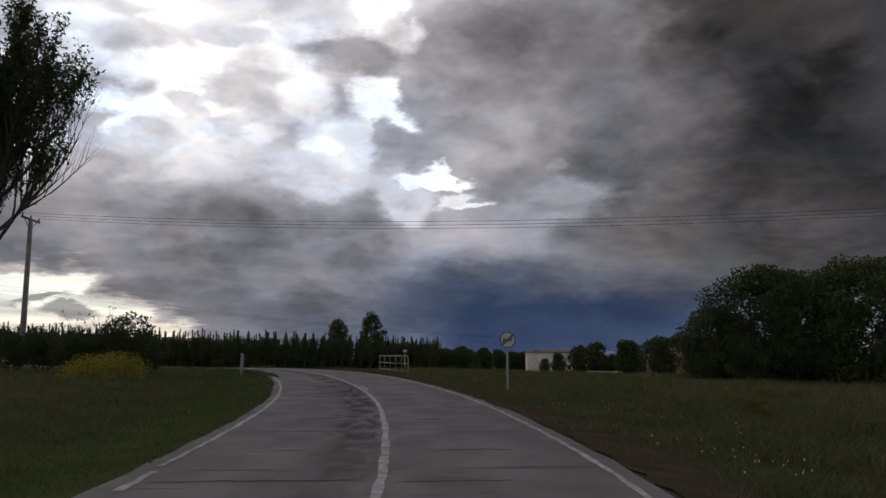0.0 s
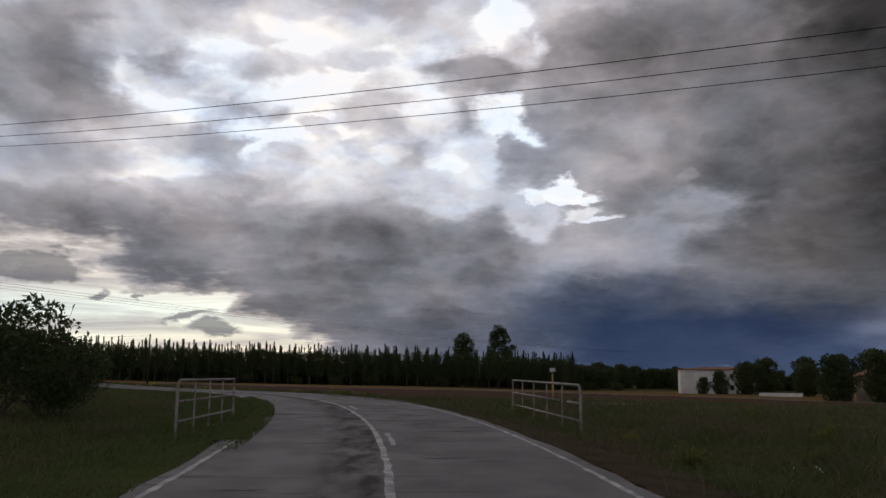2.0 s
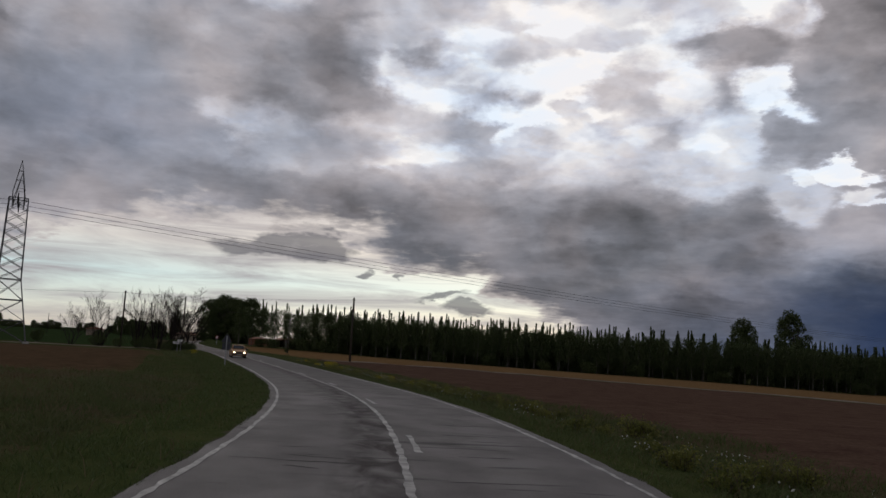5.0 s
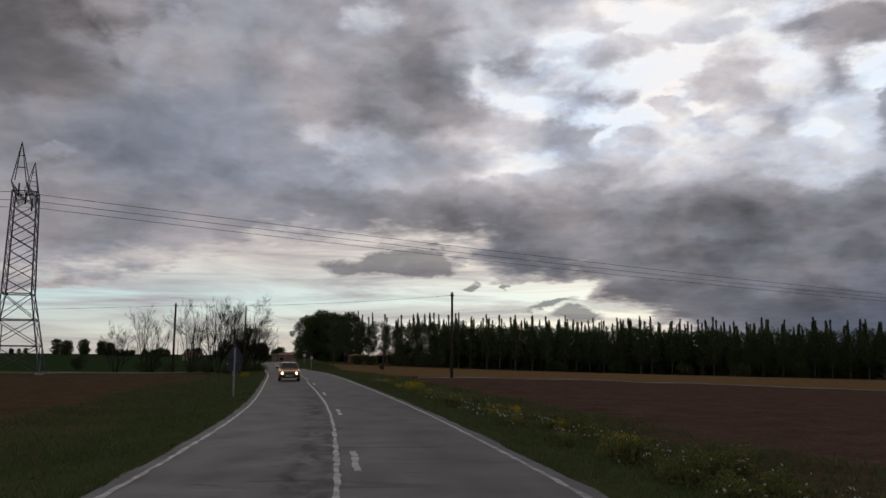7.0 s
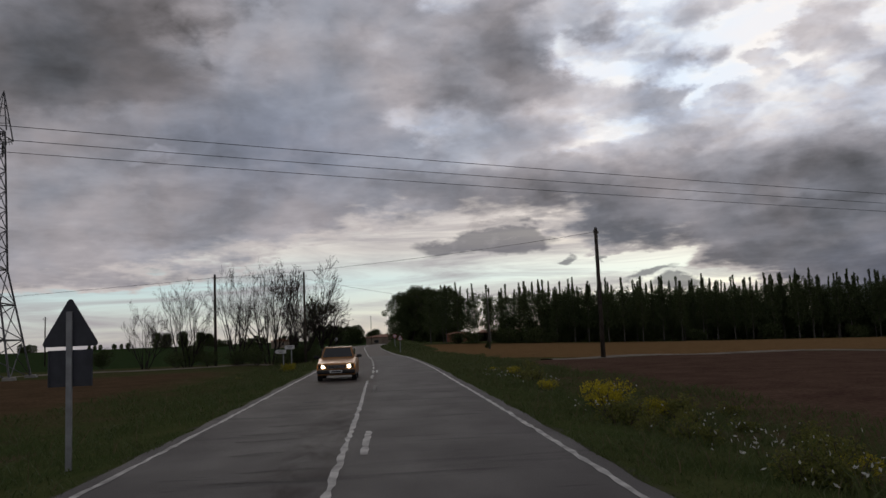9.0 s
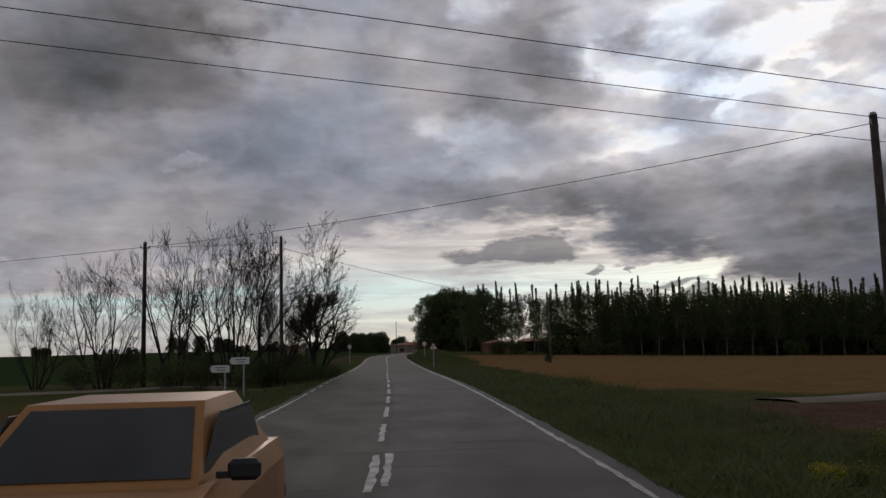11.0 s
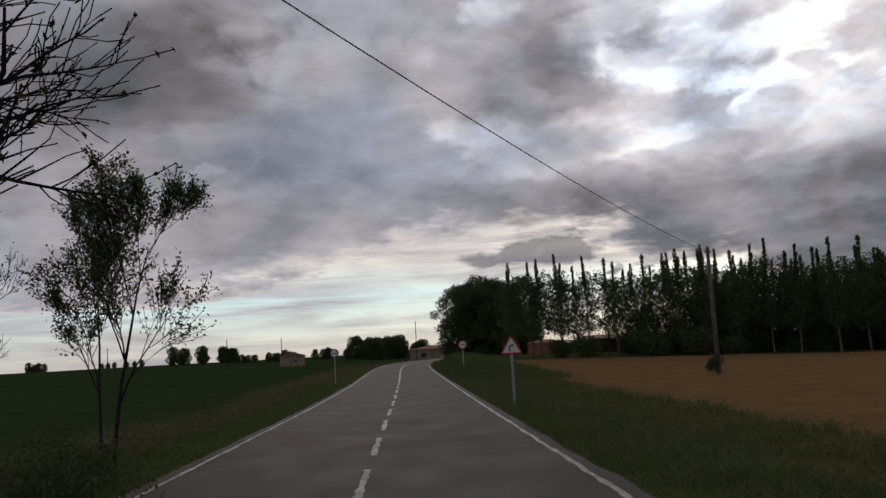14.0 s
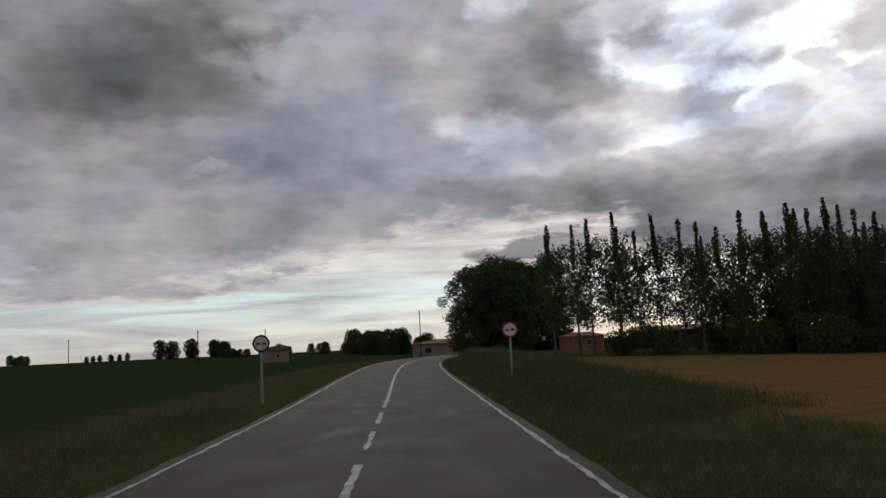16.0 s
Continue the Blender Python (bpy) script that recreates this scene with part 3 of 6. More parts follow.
gx, gy = spread(-190, 60, 1.6, 4200), spread(-5, 262, 1.6, 4200)
GX, GY = np.meshgrid(gx, gy)
GZ = land(GX.ravel(), GY.ravel())
g_s, g_d, _ = road_frame(GX.ravel(), GY.ravel())
cols = len(gx)
rows_ = len(gy)
quads = [(r * cols + c, r * cols + c + 1, (r + 1) * cols + c + 1, (r + 1) * cols + c) for r in range(rows_ - 1) for c in range(cols - 1)]

# what grows where: red ploughed soil, green stubble, blue young corn
px, py = GX.ravel(), GY.ravel()
wob = 0.7 * ripple(px, py, 6.0, 2.0)
beyond = py - np.interp(px, [-82, -79, -75, -60, -40, -10, 40], [152, 158, 169, 177, 178, 163, 140]) + wob
soil = ease(g_d + wob, 6.6, 8.2) * ease(px * 0.0 + g_s, 72, 76) * (1 - ease(beyond, -3.5, -1.5)) * (1 - ease(g_s, 176, 182))
bank_earth = ease(-g_d + wob, 8.2, 9.0) * (1 - ease(-g_d + wob, 11.5, 12.5)) * ease(g_s, 22, 27) * (1 - ease(g_s, 40, 46))
soil_left = bank_earth + ease(-g_d + wob, 8.0, 10.5) * ease(g_s, 62, 70) * (1 - ease(g_s, 168, 172)) * (1 - ease(-g_d, 34, 37))
stubble = ease(g_d + wob, 7.0, 9.0) * np.maximum(ease(beyond, 1.5, 3.5), ease(g_s, 178, 184)) * ease(g_s, 84, 96) * (1 - ease((py - 224) - (px + 176) * 0.531, -4, 0))
corn = ease(-g_d + wob, 7.5, 9.5) * ease(g_s, 196, 204) + ease(-g_d, 40, 46) * ease(g_s, 60, 80) * (1 - ease(g_s, 168, 196))
me = bpy.data.meshes.new("ground")
me.from_pydata(np.stack([px, py, GZ], 1).tolist(), [], quads)
cover = me.color_attributes.new("cover", "FLOAT_COLOR", "POINT")
cover.data.foreach_set("color", np.stack([np.clip(soil, 0, 1), np.clip(stubble, 0, 1), np.clip(corn, 0, 1), np.clip(soil_left, 0, 1)], 1).astype(np.float32).ravel())
me.polygons.foreach_set("use_smooth", [True] * len(me.polygons))


def ground_material():
    m = bpy.data.materials.new("meadow_and_fields")
    m.use_nodes = True
    t = m.node_tree
    b = t.nodes["Principled BSDF"]
    co = t.nodes.new("ShaderNodeTexCoord")
    at = t.nodes.new("ShaderNodeAttribute")
    at.attribute_name = "cover"
    sp = t.nodes.new("ShaderNodeSeparateColor")
    t.links.new(at.outputs["Color"], sp.inputs[0])

    def noise_(scale, detail=6.0):
        n = t.nodes.new("ShaderNodeTexNoise")
        n.inputs["Scale"].default_value, n.inputs["Detail"].default_value = scale, detail
        t.links.new(co.outputs["Object"], n.inputs["Vector"])
        return n.outputs[0]

    def mixed(f, a, c, blend="MIX"):
        n = t.nodes.new("ShaderNodeMix")
        n.data_type, n.blend_type = "RGBA", blend
        for sock, v in ((n.inputs[0], f), (n.inputs[6], a), (n.inputs[7], c)):
            if isinstance(v, bpy.types.NodeSocket):
                t.links.new(v, sock)
            else:
                sock.default_value = v
        return n.outputs[2]

    def stretched(v, lo, hi, a=0.0, c=1.0):
        n = t.nodes.new("ShaderNodeMapRange")
        t.links.new(v, n.inputs[0])
        for k, val in enumerate((lo, hi, a, c)):
            n.inputs[k + 1].default_value = val
        return n.outputs[0]

    broad, mid, tiny = noise_(0.12), noise_(0.9), noise_(9.0, 8.0)
    grass = mixed(stretched(broad, 0.35, 0.65), (0.058, 0.080, 0.027, 1), (0.086, 0.090, 0.038, 1))
    grass = mixed(stretched(mid, 0.45, 0.7), grass, (0.100, 0.082, 0.046, 1))
    soil_c = mixed(stretched(mid, 0.3, 0.7), (0.092, 0.056, 0.042, 1), (0.136, 0.088, 0.064, 1))
    soil_l = mixed(stretched(mid, 0.3, 0.7), (0.088, 0.060, 0.036, 1), (0.13, 0.086, 0.052, 1))
    stub = mixed(stretched(mid, 0.3, 0.7), (0.178, 0.108, 0.050, 1), (0.235, 0.148, 0.072, 1))
    corn_c = mixed(stretched(mid, 0.3, 0.7), (0.030, 0.050, 0.020, 1), (0.044, 0.068, 0.027, 1))
    col = mixed(sp.outputs[0], grass, soil_c)
    col = mixed(at.outputs["Alpha"], col, soil_l)
    col = mixed(sp.outputs[1], col, stub)
    col = mixed(sp.outputs[2], col, corn_c)
    col = mixed(0.8, col, stretched(tiny, 0.25, 0.75, 0.55, 1.45), "MULTIPLY")
    t.links.new(col, b.inputs["Base Color"])
    b.inputs["Roughness"].default_value = 0.95
    b.inputs["Specular IOR Level"].default_value = 0.0
    bp = t.nodes.new("ShaderNodeBump")
    bp.inputs["Strength"].default_value, bp.inputs["Distance"].default_value = 0.7, 0.12
    t.links.new(tiny, bp.inputs["Height"])
    t.links.new(bp.outputs[0], b.inputs["Normal"])
    return m


me.materials.append(ground_material())
ground = tagged(new("ground", me), "flat farmland of dark rough grass, ploughed soil and stubble", "ground", kind="structure")


# ---------------------------------------------------------------- road
def strip(name, s0, s1, d0, d1, up, mat, parent=None, step=1.0, cuts=1, wobble=0.0, drop=(0.0, 0.0), seed=1, shift=lambda s: 0.0):
    """A ribbon of road surface between two distances along it and two offsets from its middle, with s and d as its texture space."""
    rng = random.Random(seed)
    n = max(2, int(abs(s1 - s0) / step) + 1)
    verts, faces, uv = [], [], []
    for s in np.linspace(s0, s1, n):
        for k in range(cuts + 1):
            f = k / cuts
            d = shift(s) + d0 + (d1 - d0) * f + (rng.uniform(-wobble, wobble) if k in (0, cuts) else 0)
            p = on_road(s, d, up + drop[0] * (1 - f) + drop[1] * f)
            verts.append(p)
            uv.append((d, s))
    w = cuts + 1
    for r in range(n - 1):
        for k in range(cuts):
            faces.append((r * w + k, r * w + k + 1, (r + 1) * w + k + 1, (r + 1) * w + k))
    ob = mesh_object(name, verts, faces, mat, parent)
    layer = ob.data.uv_layers.new(name="road")
    for loop in ob.data.loops:
        layer.data[loop.index].uv = uv[loop.vertex_index]
    ob.data.polygons.foreach_set("use_smooth", [True] * len(ob.data.polygons))
    return ob


def asphalt_material():
    m = bpy.data.materials.new("patched_asphalt")
    m.use_nodes = True
    t = m.node_tree
    b = t.nodes["Principled BSDF"]
    uvn = t.nodes.new("ShaderNodeUVMap")
    uvn.uv_map = "road"
    sp = t.nodes.new("ShaderNodeSeparateXYZ")
    t.links.new(uvn.outputs[0], sp.inputs[0])
    across, along = sp.outputs[0], sp.outputs[1]

    def scaled(a, c):
        n = t.nodes.new("ShaderNodeMapping")
        t.links.new(uvn.outputs[0], n.inputs[0])
        n.inputs["Scale"].default_value = (a, c, 1)
        return n.outputs[0]

    def noise_(vec, scale, detail=5.0, distort=0.0):
        n = t.nodes.new("ShaderNodeTexNoise")
        t.links.new(vec, n.inputs["Vector"])
        n.inputs["Scale"].default_value, n.inputs["Detail"].default_value, n.inputs["Distortion"].default_value = scale, detail, distort
        return n.outputs[0]

    def stretched(v, lo, hi, a=0.0, c=1.0):
        n = t.nodes.new("ShaderNodeMapRange")
        t.links.new(v, n.inputs[0])
        for k, val in enumerate((lo, hi, a, c)):
            n.inputs[k + 1].default_value = val
        return n.outputs[0]

    def times(a, c, op="MULTIPLY"):
        n = t.nodes.new("ShaderNodeMath")
        n.operation = op
        for sock, v in zip(n.inputs, (a, c)):
            if isinstance(v, bpy.types.NodeSocket):
                t.links.new(v, sock)
            else:
                sock.default_value = v
        return n.outputs[0]

    def mixed(f, a, c, blend="MIX"):
        n = t.nodes.new("ShaderNodeMix")
        n.data_type, n.blend_type = "RGBA", blend
        for sock, v in ((n.inputs[0], f), (n.inputs[6], a), (n.inputs[7], c)):
            if isinstance(v, bpy.types.NodeSocket):
                t.links.new(v, sock)
            else:
                sock.default_value = v
        return n.outputs[2]

    patch = noise_(scaled(0.35, 0.10), 1.0, 4.0)
    seams = noise_(scaled(0.16, 1.5), 1.0, 6.0, 0.8)
    cracks = noise_(scaled(0.35, 2.8), 1.6, 5.0, 1.2)
    grit = noise_(scaled(1, 1), 55.0, 3.0)
    blotch = noise_(scaled(0.8, 0.5), 1.2, 6.0)
    base = mixed(stretched(patch, 0.4, 0.62), (0.200, 0.187, 0.180, 1), (0.245, 0.230, 0.221, 1))
    base = mixed(stretched(blotch, 0.4, 0.8), base, (0.140, 0.130, 0.126, 1))
    # the newer, browner lane surface past the bend
    newer = times(stretched(along, 128, 150), stretched(across, 0.25, 0.05))
    newer = times(newer, stretched(along, 190, 205, 1.0, 0.9))
    base = mixed(times(stretched(along, 90, 125), 0.78), base, (0.084, 0.077, 0.075, 1))
    base = mixed(times(newer, 0.8), base, (0.074, 0.058, 0.052, 1))
    both = times(stretched(along, 186, 200), 0.93)
    base = mixed(both, base, (0.082, 0.060, 0.051, 1))
    # the worn dark strip beside the middle line
    strip_ = times(times(stretched(across, -1.15, -0.7), stretched(across, 0.0, -0.2)), times(stretched(along, 5, 15), stretched(along, 150, 132)))
    base = mixed(times(strip_, stretched(noise_(scaled(1.5, 0.6), 1.6, 8.0, 0.6), 0.36, 0.62)), base, (0.048, 0.038, 0.036, 1))
    dark = stretched(seams, 0.62, 0.665)
    dark = times(dark, stretched(along, 200, 160, 0.25, 1.0))
    dark = times(dark, stretched(patch, 0.42, 0.55))
    base = mixed(times(dark, 0.6), base, (0.045, 0.042, 0.043, 1))
    base = mixed(times(stretched(cracks, 0.66, 0.70), 0.55), base, (0.040, 0.037, 0.038, 1))
    pale = times(stretched(noise_(scaled(0.55, 0.12), 1.7, 6.0, 0.6), 0.60, 0.70), stretched(along, 150, 175, 0.15, 0.22))
    base = mixed(pale, base, (0.19, 0.178, 0.172, 1))
    base = mixed(0.7, base, stretched(grit, 0.3, 0.7, 0.7, 1.3), "MULTIPLY")
    t.links.new(base, b.inputs["Base Color"])
    t.links.new(stretched(blotch, 0.3, 0.7, 0.66, 0.8), b.inputs["Roughness"])
    b.inputs["Specular IOR Level"].default_value = 0.13
    bp = t.nodes.new("ShaderNodeBump")
    bp.inputs["Strength"].default_value, bp.inputs["Distance"].default_value = 0.5, 0.02
    t.links.new(times(grit, times(dark, -0.6), "ADD"), bp.inputs["Height"])
    t.links.new(bp.outputs[0], b.inputs["Normal"])
    return m


M_ASPHALT = asphalt_material()
road = tagged(strip("road", -68, 400, -3.02, 3.02, 0.0, M_ASPHALT, None, 1.0, 8, 0.05), "narrow two-lane country road of cracked grey asphalt", "road", kind="structure")


def verge_material():
    """Gravel along the asphalt that turns into grass."""
    m = material("grassy_verge", (0.082, 0.092, 0.036), 0.95, 0.3, 0.9, 9, 0.6, other=(0.054, 0.074, 0.025), spec=0.0)
    t = m.node_tree
    b = t.nodes["Principled BSDF"]
    uvn = t.nodes.new("ShaderNodeUVMap")
    uvn.uv_map = "road"
    sp = t.nodes.new("ShaderNodeSeparateXYZ")
    t.links.new(uvn.outputs[0], sp.inputs[0])
    ab = t.nodes.new("ShaderNodeMath")
    ab.operation = "ABSOLUTE"
    t.links.new(sp.outputs[0], ab.inputs[0])
    n = t.nodes.new("ShaderNodeTexNoise")
    n.inputs["Scale"].default_value = 1.3
    t.links.new(uvn.outputs[0], n.inputs["Vector"])
    ad = t.nodes.new("ShaderNodeMath")
    ad.operation = "MULTIPLY_ADD"
    ad.inputs[1].default_value = 0.9
    t.links.new(n.outputs[0], ad.inputs[0])
    t.links.new(ab.outputs[0], ad.inputs[2])
    mr = t.nodes.new("ShaderNodeMapRange")
    t.links.new(ad.outputs[0], mr.inputs[0])
    mr.inputs[1].default_value, mr.inputs[2].default_value = 3.4, 3.62
    old = b.inputs["Base Color"].links[0].from_socket
    mx = t.nodes.new("ShaderNodeMix")
    mx.data_type = "RGBA"
    mx.inputs[6].default_value = (0.10, 0.090, 0.075, 1)
    t.links.new(mr.outputs[0], mx.inputs[0])
    t.links.new(old, mx.inputs[7])
    t.links.new(mx.outputs[2], b.inputs["Base Color"])
    return m


M_VERGE = verge_material()
M_EARTH = material("bare_verge_earth", (0.100, 0.076, 0.056), 0.95, 0.35, 1.6, 22, 0.7, other=(0.066, 0.056, 0.036), spec=0.0)
tagged(strip("verge_earth", -6, 75, 3.06, 4.6, -0.004, M_EARTH, None, 0.5, 3, 0.16, (-0.012, -0.160), 15), "bare brown earth along the asphalt edge", "verge", kind="structure")
for side, name in ((-1, "verge_west"), (1, "verge_east")):
    tagged(strip(name, -68, 400, side * 2.9, side * 5.6, -0.012, M_VERGE, None, 1.0, 6, 0.05, (0.0, -0.26), 5), "verge of dark grass with gravel along the asphalt", "verge", kind="structure")


M_SOD = material("sod", (0.082, 0.092, 0.036), 0.95, 0.3, 1.5, 14, 0.6, other=(0.054, 0.074, 0.025), spec=0.0)
tagged(strip("verge_overgrowth", 42, 66, -3.2, -2.62, 0.012, M_SOD, None, 0.3, 3, 0.10, (0, -0.006), 9), "grass sod creeping over the asphalt edge", "verge", kind="structure")


def line_thing(name, s0, s1, d, width, label, group="", shift=lambda s: 0.0):
    ob = strip(name, s0, s1, d - width / 2, d + width / 2, 0.006, M_PAINT, None, 0.3 if s1 - s0 > 6 else 0.25, 1, 0.022, (0, 0), int(s0 * 10) + 7, shift)
    return tagged(ob, label, "road marking", group, kind="structure")


line_thing("edge_line_west", 10.6, 43, -2.77, 0.08, "thin worn white edge line")
line_thing("edge_line_west", 62, 172, -2.77, 0.08, "thin worn white edge line")
line_thing("edge_line_west", 190, 330, -2.77, 0.08, "thin worn white edge line")
line_thing("edge_line_east", -60, 56, 2.77, 0.08, "thin worn white edge line")
line_thing("edge_line_east", 70, 330, 2.77, 0.08, "thin worn white edge line")
line_thing("middle_line", -60, 92, 0.0, 0.11, "solid white middle line, worn at its edges", "", lambda s: -0.12 * float(ease(s, 28, 55)))
line_thing("middle_line", 92, 146, -0.12, 0.085, "solid white middle line, thin and worn")
line_thing("middle_line", 236, 330, 0.0, 0.12, "solid white middle line at the bend")
for s0 in (7.0, 8.9):
    line_thing("edge_dash", s0, s0 + 1.3, -2.72, 0.11, "short white edge dash", "edge dashes")
for s0 in (173, 176.5, 180, 183.5, 187):
    line_thing("edge_dash", s0, s0 + 1.9, -2.77, 0.08, "short white edge dash", "edge dashes")
for s0 in (57.5, 61, 64.5, 68):
    line_thing("edge_dash", s0, s0 + 1.6, 2.77, 0.11, "short white edge dash", "edge dashes")
for k in range(12):
    line_thing("lane_dash", 28.5 + 12.4 * k - (12.4 if k > 9 else 0), 31.2 + 12.4 * k - (12.4 if k > 9 else 0), 0.17, 0.10, "short white lane dash beside the solid line", "lane dashes")
for k in range(20):
    s0 = 147.6 + 4.55 * k
    line_thing("middle_dash", s0, s0 + 2.9, 0.0, 0.10, "white middle dash of the road", "middle dashes")


# ---------------------------------------------------------------- tar seams and worn patches of the road
M_TAR = material("old_tar", (0.034, 0.028, 0.027), 0.75, 0.35, 6, 40, 0.3, other=(0.058, 0.050, 0.048))


def tar_seam(s0, d0, d1, width, seed, label="thin dark tar seam across the asphalt", skew=0.0):
    """An uneven dark ribbon across a lane, tapering at its ends."""
    r = random.Random(seed)
    n = max(5, int(abs(d1 - d0) / 0.14))
    verts, s_ = [], s0
    for k in range(n + 1):
        f = k / n
        s_ += r.uniform(-0.05, 0.05)
        w = width * (0.25 + 0.75 * math.sin(math.pi * (0.06 + 0.88 * f))) * r.uniform(0.35, 1.25)
        for e in (-1, 1):
            verts.append(on_road(s_ + skew * f + e * w / 2, d0 + (d1 - d0) * f, 0.004))
    faces = [(2 * k, 2 * k + 2, 2 * k + 3, 2 * k + 1) for k in range(n)]
    return tagged(mesh_object("tar_seam", verts, faces, M_TAR), label, "tar seam", "tar seams", kind="structure")


rs = random.Random(19)
for s0, d0, d1, w in ((9.4, -2.6, -0.25, 0.09), (12.0, -1.9, -1.1, 0.10), (12.1, 0.35, 1.9, 0.07), (9.4, 0.2, 1.5, 0.06), (17.4, -1.8, -0.8, 0.16), (25.0, -1.8, -0.9, 0.45),
                      (41.3, -1.8, -0.1, 0.09), (41.7, 0.1, 2.5, 0.06), (46.2, 0.8, 1.65, 0.28), (49.1, -1.3, -0.3, 0.22), (60.4, 2.0, 2.6, 0.5), (49.7, 1.0, 2.0, 0.14),
                      (76.6, -2.5, -0.2, 0.08), (83.6, 0.9, 2.3, 0.16), (81.2, 0.8, 2.0, 0.14), (75.2, 0.2, 1.4, 0.05), (110.5, -0.6, 0.1, 0.6), (126.0, -1.5, -0.4, 0.14), (137.2, -1.6, -0.9, 0.6),
                      (175.6, 0.1, 2.2, 0.14), (177.0, 0.1, 2.1, 0.10), (178.9, 0.1, 2.1, 0.10), (183.2, 0.2, 2.0, 0.12), (180.6, 0.3, 2.0, 0.08)):
    tar_seam(s0, d0, d1, w, int(s0 * 7), skew=rs.uniform(-0.15, 0.25))
for k in range(20):
    d0 = rs.uniform(-1.7, -0.9)
    tar_seam(85.0 + 0.75 * k + rs.uniform(-0.3, 0.3), d0, d0 + rs.uniform(0.5, 1.3), rs.uniform(0.08, 0.3), 300 + k, "dark worn streak in the asphalt lane", 0.1)
for k in range(12):
    d0 = rs.uniform(-2.0, -1.2)
    tar_seam(25.5 + 0.6 * k + rs.uniform(-0.3, 0.3), d0, d0 + rs.uniform(0.6, 1.3), rs.uniform(0.12, 0.4), 340 + k, "dark worn streak in the asphalt lane", 0.1)
    tar_seam(44.0 + 1.3 * k + rs.uniform(-0.5, 0.5), 0.5 + rs.uniform(0, 0.5), 1.4 + rs.uniform(0, 1.0), rs.uniform(0.05, 0.2), 360 + k, "dark worn streak in the asphalt lane", 0.1)
    tar_seam(128.0 + 1.4 * k + rs.uniform(-0.5, 0.5), -2.0 + rs.uniform(0, 0.5), -1.1 + rs.uniform(0, 0.5), rs.uniform(0.1, 0.5), 380 + k, "dark worn streak in the asphalt lane", 0.1)
for k in range(60):
    s0 = rs.uniform(14, 145)
    d0, long_ = (rs.uniform(-2.4, -1.0), rs.uniform(0.4, 1.5)) if rs.random() < 0.6 else (rs.uniform(0.3, 1.4), rs.uniform(0.5, 1.2))
    tar_seam(s0, d0, min(d0 + long_, -0.2) if d0 < 0 else d0 + long_, rs.uniform(0.03, 0.12), 400 + k, skew=rs.uniform(-0.2, 0.2))
for k in range(16):
    tar_seam(164 + 1.3 * k + rs.uniform(-0.4, 0.4), rs.uniform(0.2, 0.6), rs.uniform(1.6, 2.4), rs.uniform(0.04, 0.09), 500 + k, skew=0.1)


M_DIRT = material("spilt_field_soil", (0.115, 0.076, 0.052), 0.95, 0.3, 2.5, 25, 0.6, other=(0.075, 0.050, 0.036))
rd = random.Random(8)
for s0, s1, d0 in ((61.5, 66.5, 2.35), (66.8, 74.5, 1.95)):
    verts, faces = [], []
    n_ = int((s1 - s0) / 0.35)
    for k in range(n_ + 1):
        f = k / n_
        inner = d0 + (3.1 - d0) * (1 - math.sin(math.pi * f)) * 0.8 + rd.uniform(-0.16, 0.16)
        s_ = s0 + (s1 - s0) * f
        verts += [on_road(s_, inner, 0.007), on_road(s_, 3.05, 0.004), on_road(s_, 4.0 + 0.9 * math.sin(math.pi * f) + rd.uniform(-0.2, 0.2), -0.14)]
    faces = [(3 * k + c, 3 * k + c + 1, 3 * k + c + 4, 3 * k + c + 3) for k in range(n_) for c in (0, 1)]
    tagged(mesh_object("dirt", verts, faces, M_DIRT), "brown soil spilt over the asphalt edge", "dirt", kind="structure")


# ---------------------------------------------------------------- plants
def tubes(branches, sides=5):
    """Tapered branches, each a list of (point, radius), as vertices and faces."""
    verts, faces = [], []
    for pts in branches:
        first = len(verts)
        n = len(pts)
        k_sides = sides if pts[0][1] > 0.03 else 3
        for i, (p, r) in enumerate(pts):
            way = (pts[min(i + 1, n - 1)][0] - pts[max(i - 1, 0)][0]).normalized()
            u = way.orthogonal().normalized()
            v = way.cross(u)
            for k in range(k_sides):
                a = 2 * math.pi * k / k_sides
                verts.append(p + (u * math.cos(a) + v * math.sin(a)) * r)
        for i in range(n - 1):
            for k in range(k_sides):
                a, b = first + i * k_sides + k, first + i * k_sides + (k + 1) % k_sides
                faces.append((a, b, b + k_sides, a + k_sides))
    return verts, faces


def leaves(spots, size, rng, flat=0.0):
    """Small bent leaves at the given places."""
    verts, faces = [], []
    for p in spots:
        way = Vector((rng.gauss(0, 1), rng.gauss(0, 1), rng.gauss(0, 1) * (1 - flat))).normalized()
        u = way.orthogonal().normalized()
        v = way.cross(u)
        a = rng.uniform(0, 6.28)
        u, v = u * math.cos(a) + v * math.sin(a), v * math.cos(a) - u * math.sin(a)
        l, w = size * rng.uniform(0.7, 1.3), size * rng.uniform(0.35, 0.6)
        f = len(verts)
        verts += [p - u * l / 2, p + v * w / 2 + way * w * 0.2, p + u * l / 2, p - v * w / 2 + way * w * 0.2]
        faces += [(f, f + 1, f + 2), (f, f + 2, f + 3)]
    return verts, faces


